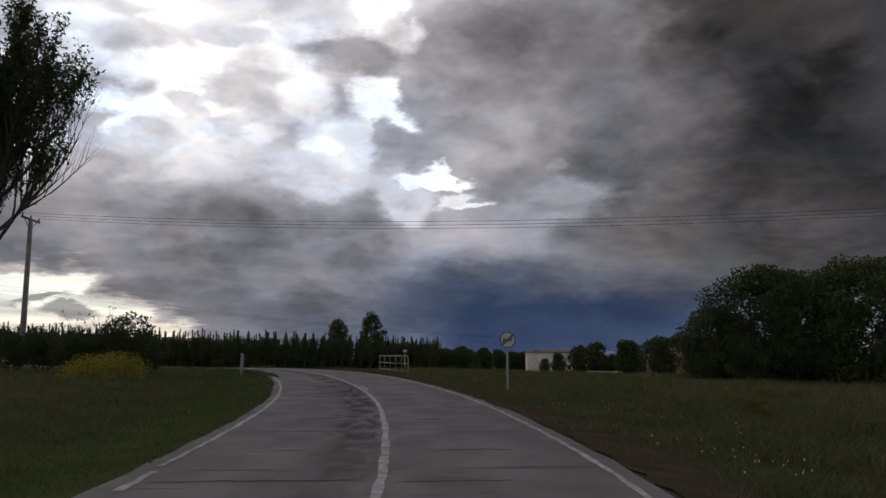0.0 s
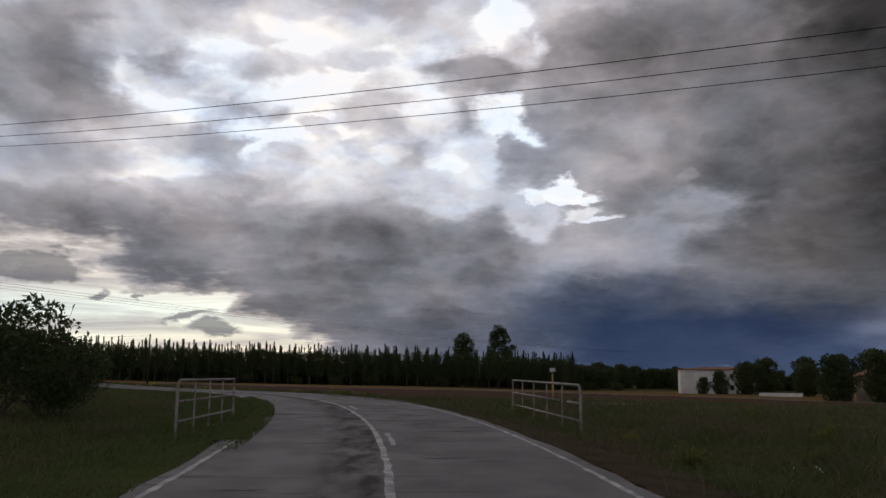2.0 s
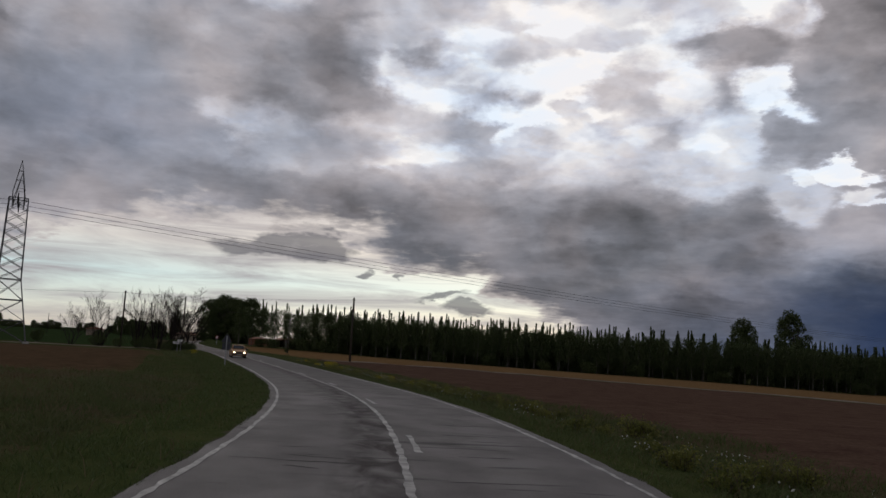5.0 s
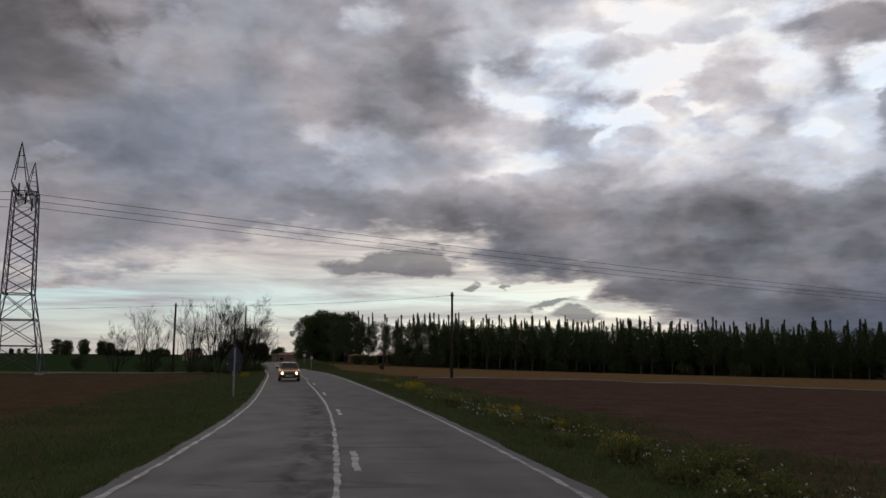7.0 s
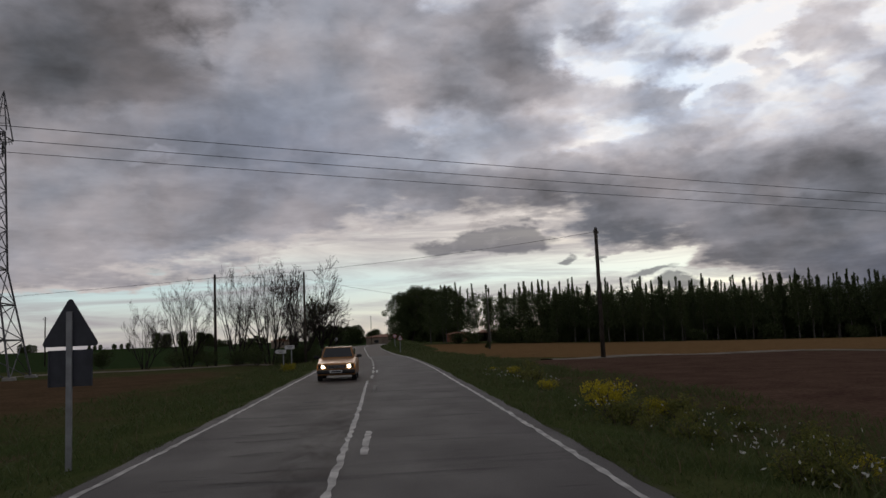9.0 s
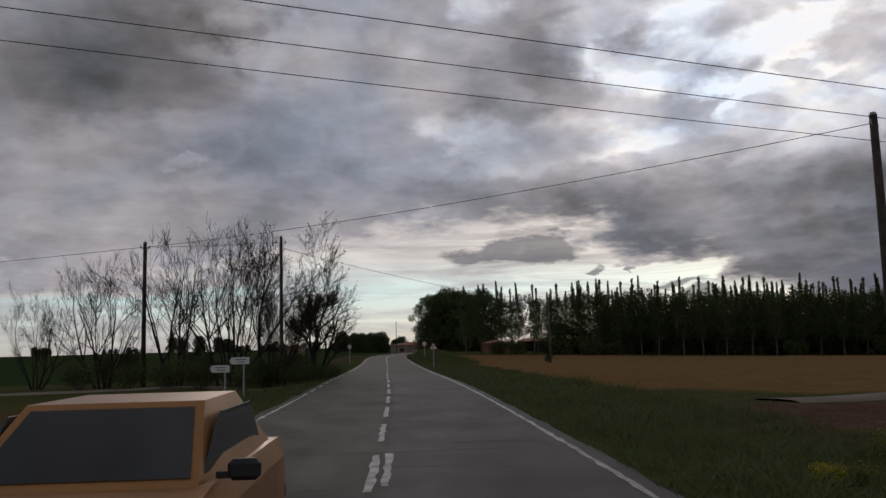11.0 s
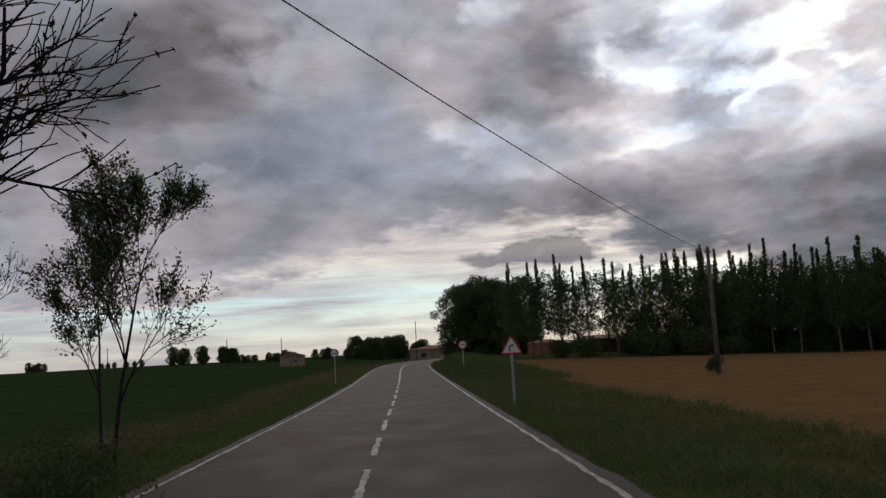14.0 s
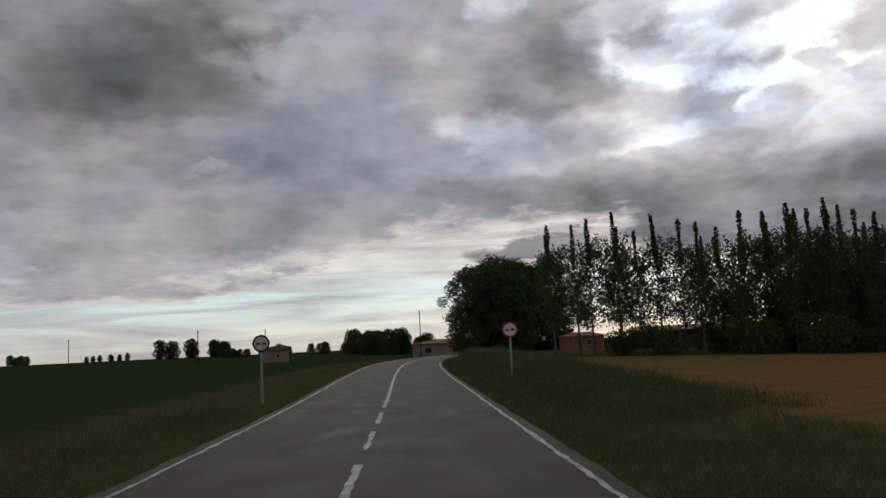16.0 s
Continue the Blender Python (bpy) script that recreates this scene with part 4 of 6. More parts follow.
def grow(rng, start, way, length, radius, depth, out, tips, spread_=0.7, kids=4, droop=0.0, rise=0.15, wiggle=0.12):
    """A branch with its side branches; tips gathers places on the thin ones."""
    n = 5 if depth > 0 else 3
    pts, p, w = [], Vector(start), Vector(way).normalized()
    for i in range(n + 1):
        pts.append((p.copy(), max(radius * (1 - 0.8 * i / n), 0.0065)))
        w = (w + Vector((rng.gauss(0, wiggle), rng.gauss(0, wiggle), rng.gauss(0, wiggle) + rise * 0.3 - droop))).normalized()
        p = p + w * length / n
    out.append(pts)
    if depth == 0:
        tips += [q for q, _ in pts[1:]]
        return
    for k in range(kids):
        f = rng.uniform(0.25, 0.98)
        i = min(int(f * n), n - 1)
        at = pts[i][0].lerp(pts[i + 1][0], f * n - i)
        main = (pts[i + 1][0] - pts[i][0]).normalized()
        side = main.orthogonal().normalized()
        side.rotate(Matrix.Rotation(rng.uniform(0, 6.28), 3, main))
        turn = (main + side * spread_ * rng.uniform(0.6, 1.3) + Vector((0, 0, rise))).normalized()
        grow(rng, at, turn, length * rng.uniform(0.4, 0.62) * (1.15 - 0.4 * f), pts[i][1] * 0.6, depth - 1, out, tips, spread_, kids, droop, rise, wiggle)


def plant(name, branches, spots, size, bark, leaf, rng, flat=0.0, crown="crown"):
    """A plant standing at the origin: woody part and crown under one empty."""
    root = new(name)
    v, f = tubes(branches)
    mesh_object("trunk", v, f, bark, root, smooth=True)
    if spots:
        v, f = leaves(spots, size, rng, flat)
        mesh_object(crown, v, f, leaf, root)
    return root


def lump_spots(rng, lumps_, count, shell=0.55):
    """Places in the outer part of a heap of rounded lumps: (centre, radius, height factor)."""
    total = sum(r * r for _, r, _ in lumps_)
    spots = []
    for c, r, h in lumps_:
        for _ in range(int(count * r * r / total)):
            d = Vector((rng.gauss(0, 1), rng.gauss(0, 1), rng.gauss(0, 1))).normalized()
            q = r * (shell + (1 - shell) * rng.random() ** 0.5) * (0.9 + 0.25 * noise.noise(d * 2.3 + Vector(c)))
            spots.append(Vector(c) + Vector((d.x * q, d.y * q, d.z * q * h)))
    return spots


def broad_tree(seed, height, width, count, size, low=0.12, leaf=M_LEAF, bark=M_BARK, name="tree", lumps_n=13, lump=(0.17, 0.26), shell=0.55):
    rng = random.Random(seed)
    out, tips = [], []
    grow(rng, (0, 0, -0.3), (rng.uniform(-0.05, 0.05), rng.uniform(-0.05, 0.05), 1), height * 0.75, height * 0.028, 2, out, tips, 0.8, 6)
    lumps_ = []
    for k in range(lumps_n):
        u = (k + 0.5) / lumps_n
        z = height * (low + (0.93 - low) * u)
        reach = width * 0.5 * math.sin(math.pi * min(0.98, max(0.1, 0.12 + 0.80 * u))) ** 0.6
        a = k * 2.4 + rng.uniform(-0.5, 0.5)
        r = width * rng.uniform(*lump)
        off = max(reach - r, 0) * rng.uniform(0.5, 1.0)
        lumps_.append(((math.cos(a) * off, math.sin(a) * off, min(z, height - r * 0.8)), r, rng.uniform(0.75, 1.0)))
    spots = lump_spots(rng, lumps_, count, shell)
    spots = [p for p in spots if p.z > 0.15]
    return plant(name, out, spots, size, bark, leaf, rng)


def poplar(seed, height):
    """A young plantation poplar: clear stem, tufts of rising branches and one or two slim leafy leaders."""
    rng = random.Random(seed)
    out, spots = [], []
    lean = Vector((rng.uniform(-0.02, 0.02), rng.uniform(-0.02, 0.02), 1))
    stem = [(lean * (height * k / 9) + Vector((rng.uniform(-0.03, 0.03), rng.uniform(-0.03, 0.03), 0)), 0.12 * (1 - 0.9 * k / 9)) for k in range(10)]
    stem[0] = (Vector((0, 0, -0.3)), 0.15)
    out.append(stem)
    for k in range(44):
        u = 0.17 + 0.56 * (k + rng.uniform(-0.6, 0.6)) / 43
        a = k * 2.4 + rng.uniform(-0.5, 0.5)
        reach = (2.65 - 2.4 * max(0, u - 0.46)) * rng.uniform(0.5, 1.15)
        b = lean * (height * u)
        w = Vector((math.cos(a), math.sin(a), rng.uniform(0.55, 1.5)))
        e = b + w.normalized() * reach
        mid = b.lerp(e, 0.5) + Vector((0, 0, -0.08))
        out.append([(b, 0.03), (mid, 0.018), (e, 0.006)])
        for _ in range(54):
            f = rng.uniform(0.25, 1.08)
            q = b.lerp(e, f)
            w_ = 0.17 + 0.17 * math.sin(math.pi * min(1, f))
            spots.append(q + Vector((rng.gauss(0, w_), rng.gauss(0, w_), rng.gauss(0, 0.22))))
    for top in range(rng.choice((1, 1, 2))):
        base = lean * height * 0.66
        tip = lean * height * (1.0 - 0.08 * top) + Vector((rng.uniform(-0.5, 0.5) * (0.3 + top), rng.uniform(-0.5, 0.5) * (0.3 + top), 0))
        out.append([(base, 0.04), (base.lerp(tip, 0.5), 0.025), (tip, 0.006)])
        for _ in range(400):
            f = rng.random()
            q = base.lerp(tip, f)
            a = rng.uniform(0, 6.283)
            w = 0.22 * rng.random() ** 0.5 * (0.8 + 0.3 * math.sin(9 * f + seed)) * (1 if f < 0.93 else 0.75)
            spots.append(q + Vector((math.cos(a) * w, math.sin(a) * w, rng.gauss(0, 0.05))))
    return plant("poplar", out, spots, 0.31, M_BARK_PALE, M_LEAF_POPLAR, rng)


def bare_tree(seed, height, stems, leafy=0.0, name="bare_tree", lean=0.35, kids=6, leaf=M_LEAF_RED, thick=1):
    """Several thin stems from one stool, with fine twigs and few leaves."""
    rng = random.Random(seed)
    out, tips = [], []
    for k in range(stems):
        a = 6.28 * k / stems + rng.uniform(-0.4, 0.4)
        tilt = lean * rng.uniform(0.25, 1.0)
        h = height * rng.uniform(0.72, 1.0)
        grow(rng, (0.25 * math.cos(a), 0.25 * math.sin(a), -0.2), (math.cos(a) * tilt, math.sin(a) * tilt, 1), h, 0.115 * height / 8 * rng.uniform(0.5, 1.0), 3, out, tips, 0.66, kids, 0.0, 0.20, 0.10)
    spots = [q + Vector((rng.gauss(0, 0.06), rng.gauss(0, 0.06), rng.gauss(0, 0.06))) for q in tips for _ in range(2 * thick) if rng.random() < leafy]
    return plant(name, out, spots, 0.10, M_BARK_BARE, leaf, rng)


def bush(seed, height, width, count, size, leaf=M_LEAF, name="bush"):
    rng = random.Random(seed)
    out, tips = [], []
    for k in range(7):
        a = k * 0.9
        grow(rng, (0, 0, -0.15), (math.cos(a) * 0.7, math.sin(a) * 0.7, 1), height * 0.9, 0.03, 1, out, tips, 0.7, 4)
    lumps_ = [((math.cos(k * 2.4) * width * 0.3 * rng.random(), math.sin(k * 2.4) * width * 0.3 * rng.random(), height * rng.uniform(0.3, 0.68)), width * rng.uniform(0.2, 0.33), 0.75) for k in range(7)]
    spots = [p for p in lump_spots(rng, lumps_, count, 0.4) if p.z > 0.03] + tips
    return plant(name, out, spots, size, M_BARK, leaf, rng, crown="leaves")


def stand(ob, x, y, label, category, group="", turn=0.0, scale=1.0, sink=0.0):
    ob.matrix_world = pose(x, y, ground_at(x, y) - sink, 0, 0, turn) @ Matrix.Scale(scale, 4)
    return tagged(ob, label, category, group)


def stand_copy(ob, x, y, turn=0.0, scale=1.0, label="", sink=0.0):
    c = copy_thing(ob, pose(x, y, ground_at(x, y) - sink, 0, 0, turn))
    c.scale = (scale,) * 3
    if label:
        c["label"] = label
    return c


# the poplar plantation: rows across the floodplain
rng = random.Random(11)
POPLARS = [poplar(20 + k, 12.4) for k in range(7)]
first = Vector((-176.0, 227.0))
row_way, deep_way = Vector((0.883, 0.469)), Vector((-0.469, 0.883))
label_pop = "young grey-stemmed plantation poplar with a thin leafy leader"
placed = 0
for r in range(5):
    for k in range(1, 53):
        if (r > 1 and k < 4) or (r > 2 and k < 7):
            continue
        q = first + row_way * ((k - 0.4 + 0.33 * r) * 3.3 + rng.uniform(-0.7, 0.7)) + deep_way * (r * 4.4 + rng.uniform(-0.7, 0.7))
        if rng.random() < 0.05:
            continue
        sc = rng.uniform(0.88, 1.03)
        ob = POPLARS[placed % 7]
        if placed < 7:
            stand(ob, q.x, q.y, label_pop, "tree", "plantation poplars", rng.uniform(0, 360), sc)
        else:
            stand_copy(ob, q.x, q.y, rng.uniform(0, 360), sc)
        placed += 1

# undergrowth along the plantation
under = bush(41, 2.3, 4.6, 1600, 0.24, M_LEAF, "bush")
stand(under, -168, 229, "dense dark green bush in the undergrowth below poplars", "bush", "undergrowth bushes", 0, 1)
for k in range(1, 90):
    q = first + row_way * (10 + k * 1.95 + rng.uniform(-1, 1)) + deep_way * (rng.choice((-2.0, 4, 9, 15)) + rng.uniform(-1, 1))
    stand_copy(under, q.x, q.y, rng.uniform(0, 360), rng.uniform(0.8, 1.45))

# young trees that close the plantation behind
filler = broad_tree(47, 7.4, 8.0, 3600, 0.42, 0.0, M_LEAF_POPLAR, lumps_n=14)
stand(filler, -148, 258, "dark young tree closing the back of the plantation", "tree", "plantation backing", 0, 1)
for k in range(1, 62):
    q = first + row_way * (20 + k * 2.85 + rng.uniform(-1, 1)) + deep_way * (17 + (k % 2) * 4 + rng.uniform(-1, 1))
    stand_copy(filler, q.x, q.y, rng.uniform(0, 360), rng.uniform(0.85, 1.2))
for k in range(34):
    q = first + row_way * (17 + k * 4.6 + rng.uniform(-1, 1)) + deep_way * (6 + rng.uniform(-1.5, 1.5))
    stand_copy(filler, q.x, q.y, rng.uniform(0, 360), rng.uniform(0.55, 0.8))

# the round group of big trees by the bend
big_tree = broad_tree(51, 16.6, 15.5, 17000, 0.46, 0.0, lumps_n=60, lump=(0.075, 0.15), shell=0.3)
stand(big_tree, -222, 268, "large round-crowned dark green tree in a dense group", "tree", "grove trees", 20, 1.0)
for x, y, sc, a in ((-221.8, 262.5, 0.88, 70), (-217, 261, 0.86, 330), (-219, 269, 0.95, 190), (-214.5, 263, 0.78, 250), (-223, 274, 0.95, 310), (-217, 275, 0.98, 200)):
    stand_copy(big_tree, x, y, a, sc)

# two trees that stand above the plantation
tall_a = broad_tree(61, 25, 15.5, 10000, 0.7, 0.12, lumps_n=34, lump=(0.10, 0.18), shell=0.3)
stand(tall_a, -60.5, 364, "tall dark tree rising over the plantation", "tree", "", 0, 1.0)
tall_b = broad_tree(62, 21.5, 14, 8000, 0.7, 0.12)
stand(tall_b, -76, 366, "dark broad tree rising over the plantation", "tree", "", 70, 1.0)

# the far woods of the valley
far_tree = broad_tree(71, 11, 11, 3600, 0.75, 0.0, name="tree", lumps_n=17)
stand(far_tree, -36, 372, "far dark tree of the valley woods", "tree", "valley trees", 0, 1.0)
for k in range(34):
    u = k / 33
    x = -52 + 150 * u + rng.uniform(-4, 4)
    y = 372 + 110 * u + rng.uniform(-10, 10)
    stand_copy(far_tree, x, y, rng.uniform(0, 360), rng.uniform(0.75, 1.05) * (1.0 - 0.25 * u))
for k in range(46):
    u = k / 45
    x, y = -48 + 120 * u + rng.uniform(-3, 3), 366 + 95 * u + rng.uniform(-12, 16)
    stand_copy(far_tree, x, y, rng.uniform(0, 360), rng.uniform(0.55, 0.95) * (1.0 - 0.2 * u))
for k in range(40):
    a = radians(rng.uniform(-30, 14))
    r = rng.uniform(520, 900)
    stand_copy(far_tree, -math.sin(a) * r, 40 + math.cos(a) * r, rng.uniform(0, 360), rng.uniform(0.8, 1.5))

# trees round the white house
for x, y, sc in ((9.5, 236, 0.36), (13.2, 236, 0.5), (19, 238, 0.7), (24, 244, 0.8), (31, 232, 0.66), (37, 228, 0.85), (43, 226, 0.95), (50, 222, 0.9), (57, 226, 0.8), (64, 222, 0.85), (72, 230, 0.9), (82, 226, 0.9), (36, 262, 0.9)):
    stand_copy(far_tree, x, y, rng.uniform(0, 360), sc, "dark green tree beside a house")

# the dense thicket east of the road
thicket = broad_tree(81, 7.8, 10.0, 16000, 0.27, 0.0, lumps_n=64, lump=(0.07, 0.16), shell=0.3)
stand(thicket, 16.5, 64, "dense dark green thicket tree over rough grass", "tree", "thicket trees", 0, 0.95)
for x, y, sc, a in ((13.4, 63.2, 0.6, 40), (14.6, 60.5, 0.35, 200), (22, 62, 1.0, 80), (27.5, 66, 1.05, 160), (33, 62, 1.0, 230), (21, 70, 1.0, 300), (39, 66, 1.1, 20), (45, 60, 1.0, 130)):
    stand_copy(thicket, x, y, a, sc)

# tall half-bare tree and bushes west of the first bend
rt = random.Random(5)
out, tips = [], []
out.append([(Vector((0.1 * math.sin(k), 0.08 * k, 1.6 * k - 0.3)), 0.42 - 0.04 * k) for k in range(9)])
bare_tips = []
for k in range(15):
    a = radians((0, 200, 35, 120, -30, 280, 12, 160, -60, 70, -12, 240, 25, 320, -40)[k])
    z0 = 6.2 + 0.46 * k
    tilt = 1.15 - 0.03 * k
    grow(rt, (0, 0.05 * z0, z0), (math.cos(a) * tilt, math.sin(a) * tilt, 1), 8.2 - 0.16 * k, 0.13, 2, out, bare_tips if k in (2, 10) else tips, 0.5, 11, 0.0, 0.38, 0.04)
spots = [q + Vector((rt.gauss(0, 0.13), rt.gauss(0, 0.13), rt.gauss(0, 0.13))) for q in tips for _ in range(5) if rt.random() < 0.85]
tall_west = plant("tree", out, spots, 0.25, M_BARK, M_LEAF, rt)
stand(tall_west, -27.4, 52.2, "tall dark tree with bare twigs among its leaves", "tree", "", 0, 1.0)
stand_copy(tall_west, -30.2, 54.6, 150, 0.8, "dark leafy tree beside a taller one")
west_bush = bush(43, 3.6, 4.2, 3000, 0.2, M_LEAF, "bush")
stand(west_bush, -22.6, 58.2, "dark leafy bush with upright shoots by the roadside", "bush", "roadside bushes", 30, 1.15)
for x, y, sc in ((-20.2, 57.6, 0.7), (-21.0, 59.2, 0.85), (-24.6, 57.0, 0.85), (-27, 58.5, 0.9), (-30, 60, 0.9), (-34, 58, 0.85)):
    stand_copy(west_bush, x, y, rng.uniform(0, 360), sc)
broom = bush(44, 1.3, 3.4, 2600, 0.10, M_BROOM, "broom_bush")
stand(broom, -17.6, 49.6, "yellow flowering broom bush in rough grass", "bush", "broom bushes", 0, 1.0)
stand_copy(broom, -19.8, 50.4, 100, 0.95)

# bare trees round the telephone poles
bare = [bare_tree(90, 6.3, 6, 0.03, kids=5, lean=0.6), bare_tree(91, 6.0, 6, 0.22, kids=6, lean=0.55), bare_tree(92, 5.6, 7, 0.02, kids=5, lean=0.7)]
spots_bare = [(-118.8, 146.2, 2, 0, 1.1), (-112.6, 147.6, 0, 40, 1.08), (-110.6, 149.3, 0, 130, 1.12), (-109.4, 151.2, 1, 200, 1.12),
              (-111.2, 153.0, 1, 70, 0.70), (-116.8, 156.9, 1, 20, 0.6), (-121.5, 143.5, 2, 160, 0.8), (-113.8, 151.5, 0, 300, 0.95)]
made = set()
for x, y, k, a, sc in spots_bare:
    if k not in made:
        stand(bare[k], x, y, "many-stemmed bare tree with fine dark twigs", "tree", "bare trees", a, sc)
        made.add(k)
    else:
        stand_copy(bare[k], x, y, a, sc)
ro = random.Random(12)
out, tips = [], []
grow(ro, (0, 0, -0.3), (0.06, -0.04, 1), 5.0, 0.21, 3, out, tips, 0.85, 9, 0.0, 0.2, 0.16)
grow(ro, (0.1, 0.1, -0.3), (-0.25, 0.15, 1), 4.3, 0.13, 3, out, tips, 0.85, 7, 0.0, 0.2, 0.16)
old_bare = plant("bare_tree", out, [q for q in tips if ro.random() < 0.2], 0.09, M_BARK_BARE, M_LEAF_RED, ro)
stand(old_bare, -111.0, 155.0, "gnarled bare tree with a thick black trunk", "tree", "", 0, 1.0)
half_leaf = bare_tree(95, 5.2, 2, 0.95, "tree", 0.22, 8, M_LEAF, 2)
stand(half_leaf, -120.5, 160.85, "slender roadside tree with sparse dark leaves", "tree", "", 0, 0.86)
for x, y, sc in ((-108.5, 150.4, 0.5), (-110.5, 152.6, 0.55), (-112, 149, 0.5), (-114.0, 155.4, 0.4), (-116, 150, 0.6), (-120, 147, 0.6), (-115, 156, 0.55), (-124, 150, 0.7), (-127, 142, 0.6)):
    stand_copy(west_bush, x, y, rng.uniform(0, 360), sc, "low dark bush below bare trees")

bramble = bush(46, 1.5, 3.2, 1500, 0.12, M_LEAF, "bramble_bush")
stand(bramble, -108.3, 149.0, "tangled dark bramble below bare trees", "bush", "brambles", 0, 0.8)
for x, y, sc in ((-109.6, 147.4, 0.9), (-111.4, 146.6, 0.9), (-107.9, 151.2, 0.7), (-109.0, 153.0, 0.8), (-110.2, 154.6, 0.8), (-111.8, 156.4, 0.7), (-113.6, 157.9, 0.7), (-113.2, 149.6, 0.9), (-114.8, 146.0, 0.9), (-112.5, 152.2, 0.9), (-117.5, 144.5, 1.0), (-116.2, 159.0, 0.7)):
    stand_copy(bramble, x, y, rng.uniform(0, 360), sc)

# tree clumps on the western skyline
for bearing, r, sc, n in ((67.5, 420, 0.9, 3), (66.0, 415, 1.0, 2), (64.2, 430, 0.85, 4), (61.5, 400, 0.5, 4), (59.5, 380, 0.5, 4), (57.5, 360, 0.55, 4), (54.3, 300, 0.85, 5), (52.6, 280, 0.85, 3), (72, 480, 0.5, 3), (76, 520, 0.6, 5), (80, 420, 0.9, 4), (84, 450, 0.7, 6), (63, 390, 0.42, 6), (60.5, 360, 0.4, 6), (56, 330, 0.5, 5), (53.4, 260, 0.7, 4), (51.6, 250, 0.75, 4), (70, 440, 0.4, 4), (50.3, 240, 0.6, 4)):
    for k in range(n):
        a = radians(bearing + rng.uniform(-0.7, 0.7))
        stand_copy(far_tree, -120 - math.sin(a) * r, 165 + math.cos(a) * r, rng.uniform(0, 360), sc * rng.uniform(0.6, 1.0), "far dark tree on the skyline")


# ---------------------------------------------------------------- poles and cables
def cable(name, a, b, sag, r, label, group="", n=18):
    a, b = Vector(a), Vector(b)
    pts = []
    for k in range(n + 1):
        u = k / n
        p = a.lerp(b, u)
        p.z -= sag * 4 * u * (1 - u)
        pts.append((p, r))
    v, f = tubes([pts], 5)
    return tagged(mesh_object(name, v, f, M_WIRE), label, "cable", group)


def telephone_pole(x, y, top, label, r=0.12, mat=M_WOOD, lean=(0, 0), stub=False):
    g = ground_at(x, y)
    ob = thing("telephone_pole", (x, y, g), label, "pole", "telephone poles")
    h = top - g
    tip = Vector((lean[0], lean[1], h))
    part("mast", tube(bmesh.new(), (0, 0, -0.4), tip, r, r * 0.7, 10), mat, ob, smooth=True)
    part("cap", tube(bmesh.new(), tip - Vector((0, 0, 0.02)), tip + Vector((0, 0, 0.06)), r * 0.75, r * 0.5, 10), M_STEEL, ob)
    for k in (-1, 1):
        bm = tube(bmesh.new(), tip + Vector((0, k * 0.08, -0.35)), tip + Vector((0, k * 0.24, -0.30)), 0.02, 0.02, 6)
        tube(bm, tip + Vector((0, k * 0.24, -0.32)), tip + Vector((0, k * 0.24, -0.16)), 0.045, 0.03, 8)
        part("insulator", bm, M_CONCRETE, ob)
    return ob


P1, PL1, PL2, P2 = (-80.5, 153.4, 7.25), (-115.8, 147.2, 7.15), (-107.6, 150.75, 6.75), (-126.7, 193.75, 5.65)
telephone_pole(*P1, "weathered wooden telephone pole at a field edge", 0.15)
telephone_pole(*PL1, "dark wooden telephone pole among bare trees", 0.14, lean=(0.0, 0.0))
telephone_pole(*PL2, "dark wooden telephone pole among bare trees", 0.105)
telephone_pole(*P2, "pale concrete-footed telephone pole in stubble", 0.13, M_BARK_PALE)
stand_copy(west_bush, -126.9, 193.6, 40, 0.3, "small dark bush at the foot of a pole")
for name_a, name_b, sag in ((P1, PL1, 0.35), (PL1, PL2, 0.05), ((-109.0, 150.2, 6.9), P2, 0.5)):
    cable("telephone_cable", (name_a[0], name_a[1], name_a[2] - 0.25), (name_b[0], name_b[1], name_b[2] - 0.25), sag, 0.014, "thin black telephone cable between poles", "telephone cables")
FAR_L = (-205.0, 95.0, 7.0)
telephone_pole(*FAR_L, "far wooden telephone pole in a field", 0.12)
cable("telephone_cable", (PL1[0], PL1[1], PL1[2] - 0.25), (FAR_L[0], FAR_L[1], FAR_L[2] - 0.25), 0.7, 0.018, "thin black telephone cable between poles", "telephone cables")
for x, y, top in ((-273.5, 238.8, 6.0), (-252.4, 276, 8.2), (-290, 262, 6.5), (-330, 232, 6.5), (-172, 152, 6.0)):
    telephone_pole(x, y, top, "far thin pole on the skyline", 0.11)

# line with a crossarm over the first bend
px0, py0, top0 = -30.6, 62.0, 10.0
g0 = ground_at(px0, py0)
mast = thing("power_pole", (px0, py0, g0), "tall grey power pole with a T-shaped crossarm", "pole", "power poles", 8)
part("mast", tube(bmesh.new(), (0, 0, -0.5), (0, 0, top0 - g0), 0.21, 0.14, 10), M_CONCRETE, mast, smooth=True)
part("crossarm", box(bmesh.new(), (0.12, 2.6, 0.12), (0, 0, top0 - g0 - 0.05), None, 0.01), M_LATTICE, mast)
for k in (-1.2, 0.0, 1.2):
    part("insulator", tube(bmesh.new(), (0, k, top0 - g0), (0, k, top0 - g0 + 0.22), 0.06, 0.035, 8), M_DARK, mast)
for k in (-1, 1):
    part("brace", tube(bmesh.new(), (0, 0, top0 - g0 - 0.8), (0, k * 0.9, top0 - g0 - 0.1), 0.025, 0.025, 6), M_LATTICE, mast)
other = copy_thing(mast, pose(50, 44, ground_at(50, 44), 0, 0, 8))
